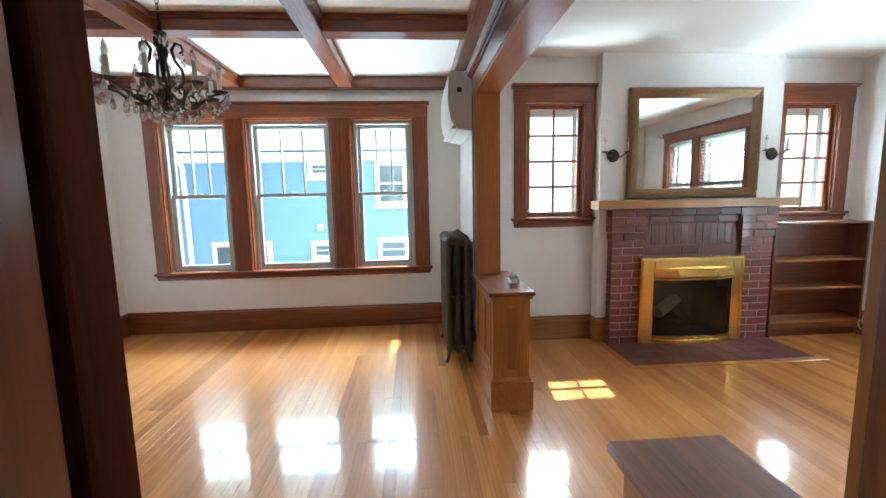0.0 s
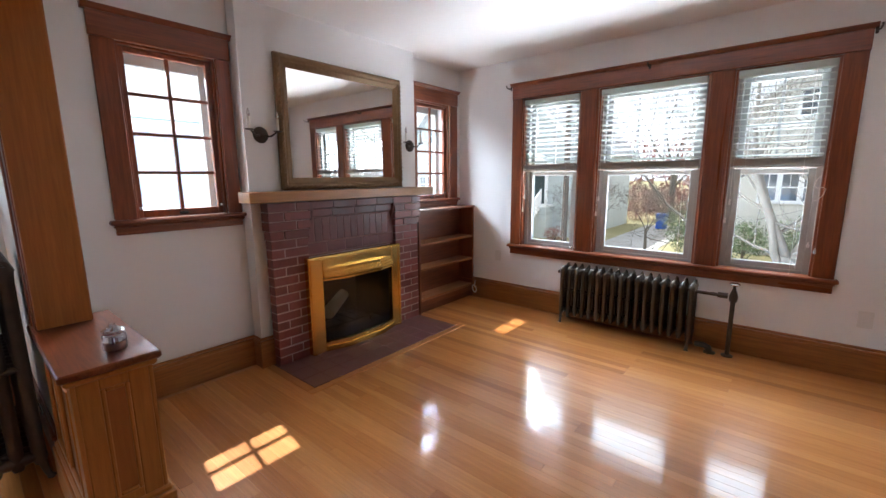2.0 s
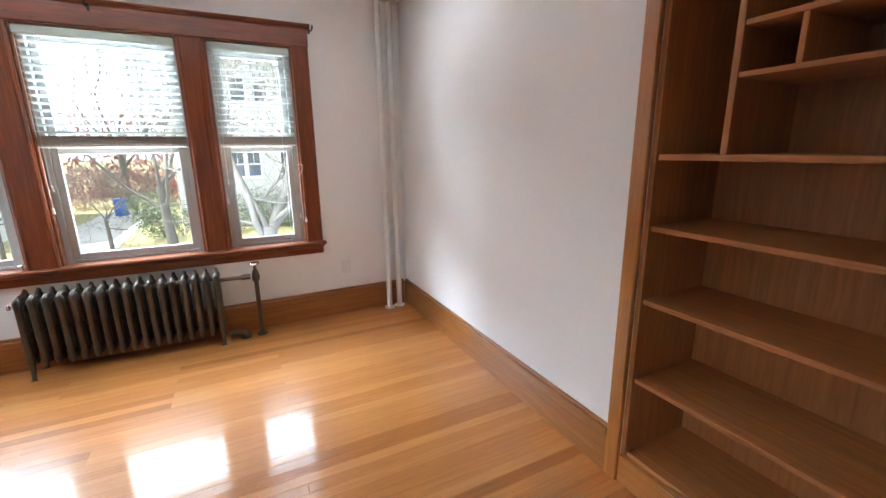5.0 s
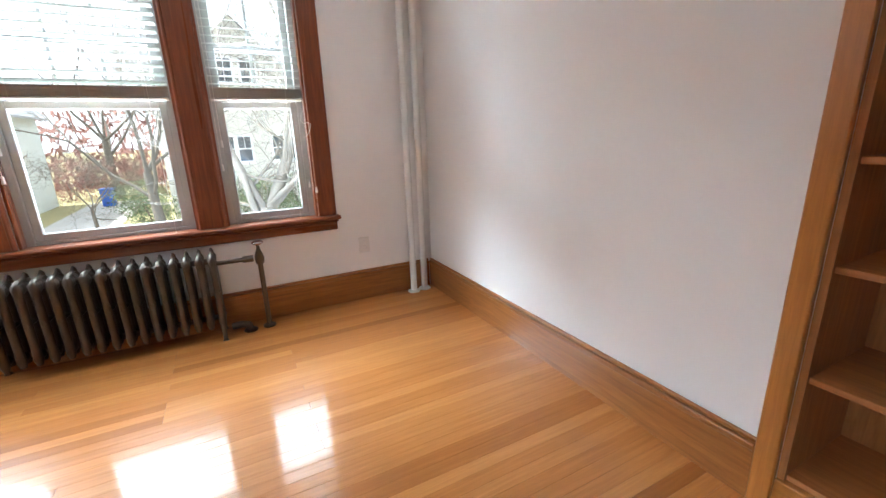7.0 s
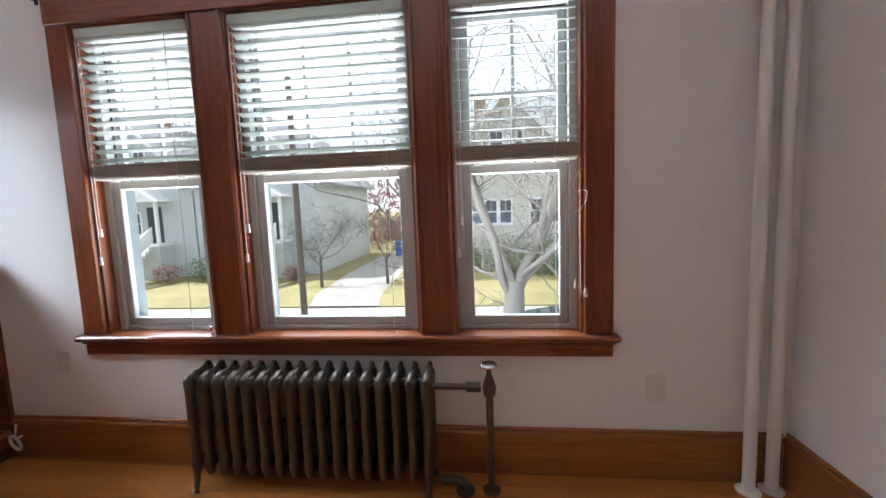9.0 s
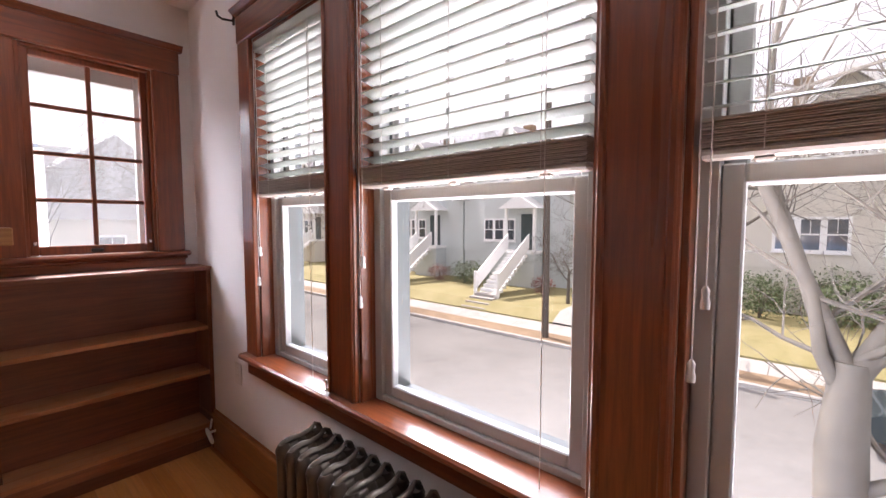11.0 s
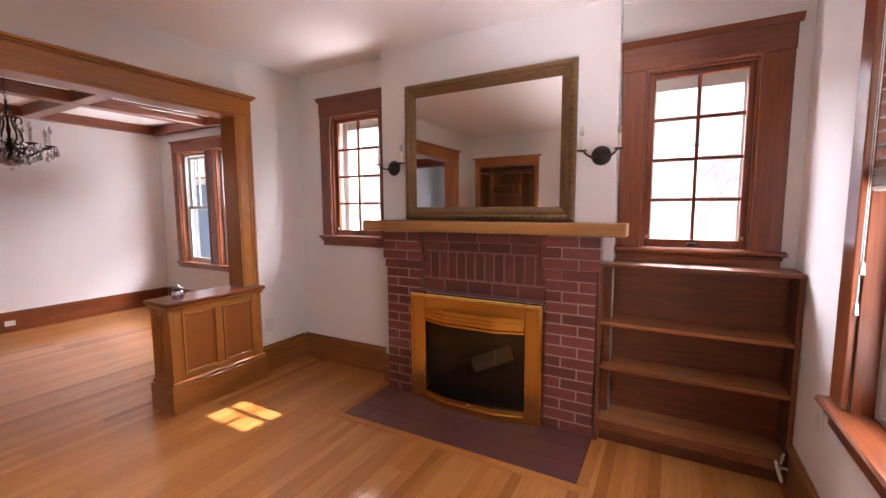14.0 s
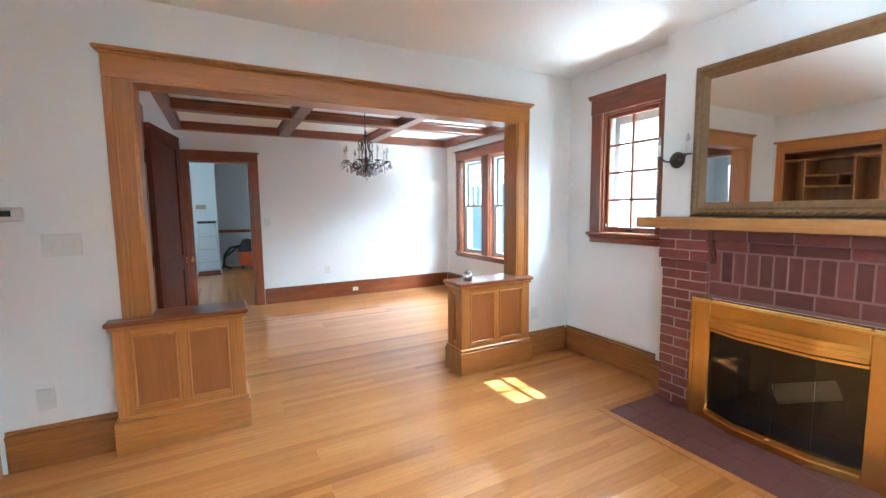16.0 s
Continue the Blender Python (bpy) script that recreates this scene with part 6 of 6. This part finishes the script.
drive = setting("driveway", prism(bmesh.new(), [(18.9, G - 0.05), (18.9, G + 0.16), (19.6, G + 0.51), (23.5, G + 0.72), (33.5, G + 0.79), (33.5, G - 0.05)], "y", 5.9, 8.9), CONC, "pale concrete driveway between two houses", "driveway")
bin_ = thing("wheelie_bin", (31.5, 7.6, G + 0.79), "blue plastic wheelie bin at the end of a driveway", "bin")
BLUEP = simple("blue_bin_plastic", (0.03, 0.1, 0.42), 0.45)
part("body", prism(bmesh.new(), [(31.25, G + 0.8), (31.75, G + 0.8), (31.85, G + 1.75), (31.15, G + 1.75)], "y", 7.3, 7.9), BLUEP, bin_)
part("lid", boxes((31.1, 7.26, G + 1.75, 31.9, 7.94, G + 1.82), c=0.02), BLUEP, bin_)
bare_tree(21.5, 6.1, G + 0.5, 6, 0.09, 31, "small bare tree beside the driveway", 0.22, 5, 0.8)
bare_tree(21.0, 9.2, G + 0.5, 6.5, 0.09, 32, "small bare tree beside the driveway", 0.22, 5, 0.8)

pole = thing("utility_pole", (16.9, 8.2, G), "dark wooden utility pole on the far verge", "pole")
part("shaft", tubes(([(16.9, 8.2, G), (16.9, 8.2, G + 9)], [0.13, 0.1]), n=12), simple("weathered_pole", (0.1, 0.08, 0.065), 0.9, 0, 0.3, 8, 0.4), pole, smooth=True)


def car(x, y, heading, mat, label, up=0.0):
    t = thing("parked_car", (0, 0, 0), label, "car")
    L2, Wd = 2.2, 0.88
    g = prism(bmesh.new(), [(-L2, 0.35), (-L2, 0.75), (-L2 + 0.15, 0.92), (-1.3, 0.98), (1.0, 0.95), (L2 - 0.2, 0.8), (L2, 0.62), (L2, 0.35), (1.75, 0.3), (-1.75, 0.3)], "y", -Wd, Wd)
    bmesh.ops.bevel(g, geom=list(g.edges), offset=0.05, segments=2, affect="EDGES")
    part("body", g, mat, t, smooth=True)
    g = prism(bmesh.new(), [(-1.7, 0.95), (-1.2, 1.4), (0.2, 1.44), (1.05, 0.95)], "y", -Wd + 0.1, Wd - 0.1)
    bmesh.ops.bevel(g, geom=list(g.edges), offset=0.05, segments=2, affect="EDGES")
    part("cabin", g, DARKGLASS, t, smooth=True)
    part("roof", boxes((-1.15, -Wd + 0.14, 1.42, 0.18, Wd - 0.14, 1.46), c=0.015), mat, t)
    for wx in (-1.35, 1.35):
        for wy in (-Wd + 0.09, Wd - 0.09):
            w = part("wheel", lathe(bmesh.new(), (wx, wy, 0.32), [(0.2, -0.1), (0.31, -0.1), (0.32, -0.06), (0.32, 0.06), (0.31, 0.1), (0.2, 0.1)], 20, "y"), BLACK, t, smooth=True)
            part("rim", lathe(bmesh.new(), (wx, wy, 0.32), [(0.05, -0.105), (0.19, -0.108), (0.19, 0.108), (0.05, 0.105)], 16, "y"), ALU, w)
    for sy in (-0.62, 0.62):
        part("headlight", boxes((L2 - 0.06, sy - 0.15, 0.6, L2 + 0.01, sy + 0.15, 0.7), c=0.02), ALU, t)
        part("tail_light", boxes((-L2 - 0.01, sy - 0.12, 0.66, -L2 + 0.05, sy + 0.12, 0.8), c=0.02), simple("red_lens", (0.3, 0.02, 0.02), 0.2), t)
    t.matrix_basis = pose(x, y, G + up, 0, 0, heading)


car(22.8, 26.6, 180, simple("silver_paint", (0.5, 0.5, 0.51), 0.25, 0.6), "silver car parked in a driveway across the street", 0.67)
car(14.7, -1.9, 90, simple("dark_car_paint", (0.03, 0.045, 0.05), 0.2, 0.3, 0.1, 4, 0.0, 0.6), "dark car parked at the far kerb")
car(15.3, 31.0, 90, simple("grey_car_paint", (0.2, 0.2, 0.21), 0.25, 0.5), "grey car parked up the street")

# ---- neighbouring blue house ----
nb = thing("neighbour_house", (-3.0, 9.7, G), "blue clapboard neighbouring house with white trim", "house")
NY, NX0, NX1, NE = 9.7, -14.0, 3.95, 2.5
bm = boxes((NX0, NY + 0.02, G - 0.2, NX1 - 0.02, NY + 8, NE))
lap_wall(bm, NX0, NY, NX1, NY, G, NE - 0.12, 0.105, 0.014)
lap_wall(bm, NX1, NY, NX1, NY + 8, G, NE - 0.12, 0.105, 0.014)
bmesh.ops.recalc_face_normals(bm, faces=bm.faces)
part("wall", bm, BLUES, nb)
g = bmesh.new()
e0, e1, f0, f1 = NX0 - 0.4, NX1 + 0.4, NY - 0.45, NY + 8.4
ym = (f0 + f1) / 2
v = [g.verts.new(p) for p in ((e0, f0, NE), (e1, f0, NE), (e1, f1, NE), (e0, f1, NE), (e0 + 4, ym, NE + 3.1), (e1 - 3.2, ym, NE + 3.1))]
for f in ((0, 1, 5, 4), (1, 2, 5), (2, 3, 4, 5), (3, 0, 4), (3, 2, 1, 0)):
    g.faces.new([v[i] for i in f])
bmesh.ops.recalc_face_normals(g, faces=g.faces)
part("roof", g, ROOF, nb)
part("gutter", boxes((NX0 - 0.4, NY - 0.5, NE - 0.1, NX1 + 0.4, NY - 0.4, NE + 0.02), c=0.02), TRIMW, nb)
part("frieze", boxes((NX0, NY - 0.03, NE - 0.3, NX1, NY + 0.01, NE - 0.1)), TRIMW, nb)
part("corner_board", boxes((NX1 - 0.12, NY - 0.04, G, NX1 + 0.03, NY + 0.1, NE - 0.1), c=0.005), TRIMW, nb)
part("downspout", tubes(([(-4.95, NY - 0.42, NE - 0.08), (-4.95, NY - 0.1, NE - 0.4), (-4.92, NY - 0.08, G)], 0.05), n=8), TRIMW, nb)
for u, z, w, h in ((-0.51, 1.29, 0.52, 0.8), (-2.08, 1.94, 0.3, 0.17), (-4.2, -0.6, 0.4, 0.96), (-3.44, -0.55, 0.26, 0.9), (-2.1, 0.11, 0.3, 0.22), (-0.5, 0.04, 0.52, 0.33), (2.4, -0.3, 0.7, 1.1)):
    house_window(nb, u, NY, z, w, h, (0, -1), False)
part("meter_box", boxes((-2.19, NY - 0.12, 0.68, -2.06, NY - 0.01, 0.82), c=0.02), TRIMW, nb)
# house further up behind the neighbour
fh = thing("house", (8, 27, G), "pale house with a grey gable beyond the neighbour", "house")
part("wall", boxes((3.2, 25, G, 12, 33, 1.5)), BEIGE, fh)
part("roof", prism(bmesh.new(), [(2.7, 1.4), (12.5, 1.4), (7.6, 5.2)], "y", 24.5, 33.5), ROOF, fh)
for u in (4.6, 7.4, 10.0):
    house_window(fh, u, 25, -0.8, 0.9, 1.4, (0, -1))

# ---- this house's own eaves, the dining sun block and outer floor edge ----
setting("eave_living", boxes((X_C1 + 0.2, Y_N + T, Z_C + 0.14, X_E + 0.9, Y_N + T + 0.62, Z_C + 0.24)), TRIMW, "white boxed roof eave over the side windows", "eave")
setting("eave_street", boxes((X_E + T, Y_S - 1, Z_C + 0.14, X_E + T + 0.25, Y_N + T, Z_C + 0.24)), TRIMW, "white boxed roof eave over the street windows", "eave")
# unseen slab added to stop the sun, short enough to pass a narrow strip
setting("eave_dining", boxes((X_W - 1, Y_DN + T, Z_C + 0.14, -0.02, Y_DN + T + 1.3, Z_C + 0.24)), TRIMW, "added white slab that blocks the sun from the dining windows", "eave")
setting("foundation", boxes((-8.15, -2.1, G - 0.1, X_E + T, Y_N + T, -0.16)), BLUES, "lower storey of the house itself", "wall")

# ---- floor boards ----
PL = {}
random.seed(5)


def plank(x, y0, y1, w, parent):
    key = round((y1 - y0) / 0.05)
    if key not in PL:
        g = bmesh.new()
        brick(g, 0, 0, 0, w - 0.0004, key * 0.05 - 0.0008, 0.012, 0.0006)
        bmesh.ops.recalc_face_normals(g, faces=g.faces)
        PL[key] = finish("plank", g, FLOOR)
    ob = new("plank", PL[key])
    ob.parent = parent
    ob.location = (x, y0, -0.012)


W = 0.0572
x = X_C1
while x < X_E - 0.005:
    y = Y_S
    while y < Y_N - 0.02:
        ln = random.choice((24, 30, 36, 42, 48, 60)) * 0.05
        if y + ln > Y_N - 0.5:
            ln = math.floor((Y_N - y) / 0.05) * 0.05
        plank(x, y, y + ln, W, floor)
        y += max(ln, 0.05)
        if Y_N - y < 0.05:
            break
    x += W
x = X_C1 - W
while x > X_W - 0.1:
    y = Y_DS - 0.5
    while y < Y_DN - 0.04:
        ln = random.choice((26, 34, 40, 48, 58)) * 0.05
        if y + ln > Y_DN - 0.6:
            ln = math.ceil((Y_DN - y) / 0.05) * 0.05
        plank(x, y, y + ln, W, floor)
        y += ln
    x -= W
g = bmesh.new()
y = -1.2
while y < 3.0:
    x = -8.0
    while x < X_W - 0.1:
        x1 = min(x + random.uniform(0.8, 2.2), X_W - 0.1)
        brick(g, x, y, -0.012, x1 - 0.001, y + W - 0.0008, -0.001)
        x = x1
    y += W
bmesh.ops.recalc_face_normals(g, faces=g.faces)
ob = new("plank_field", finish("plank_field", g, FLOOR))
ob.parent = floor
tagged(ob, "oak strips of the far room", "", "", "stuff")
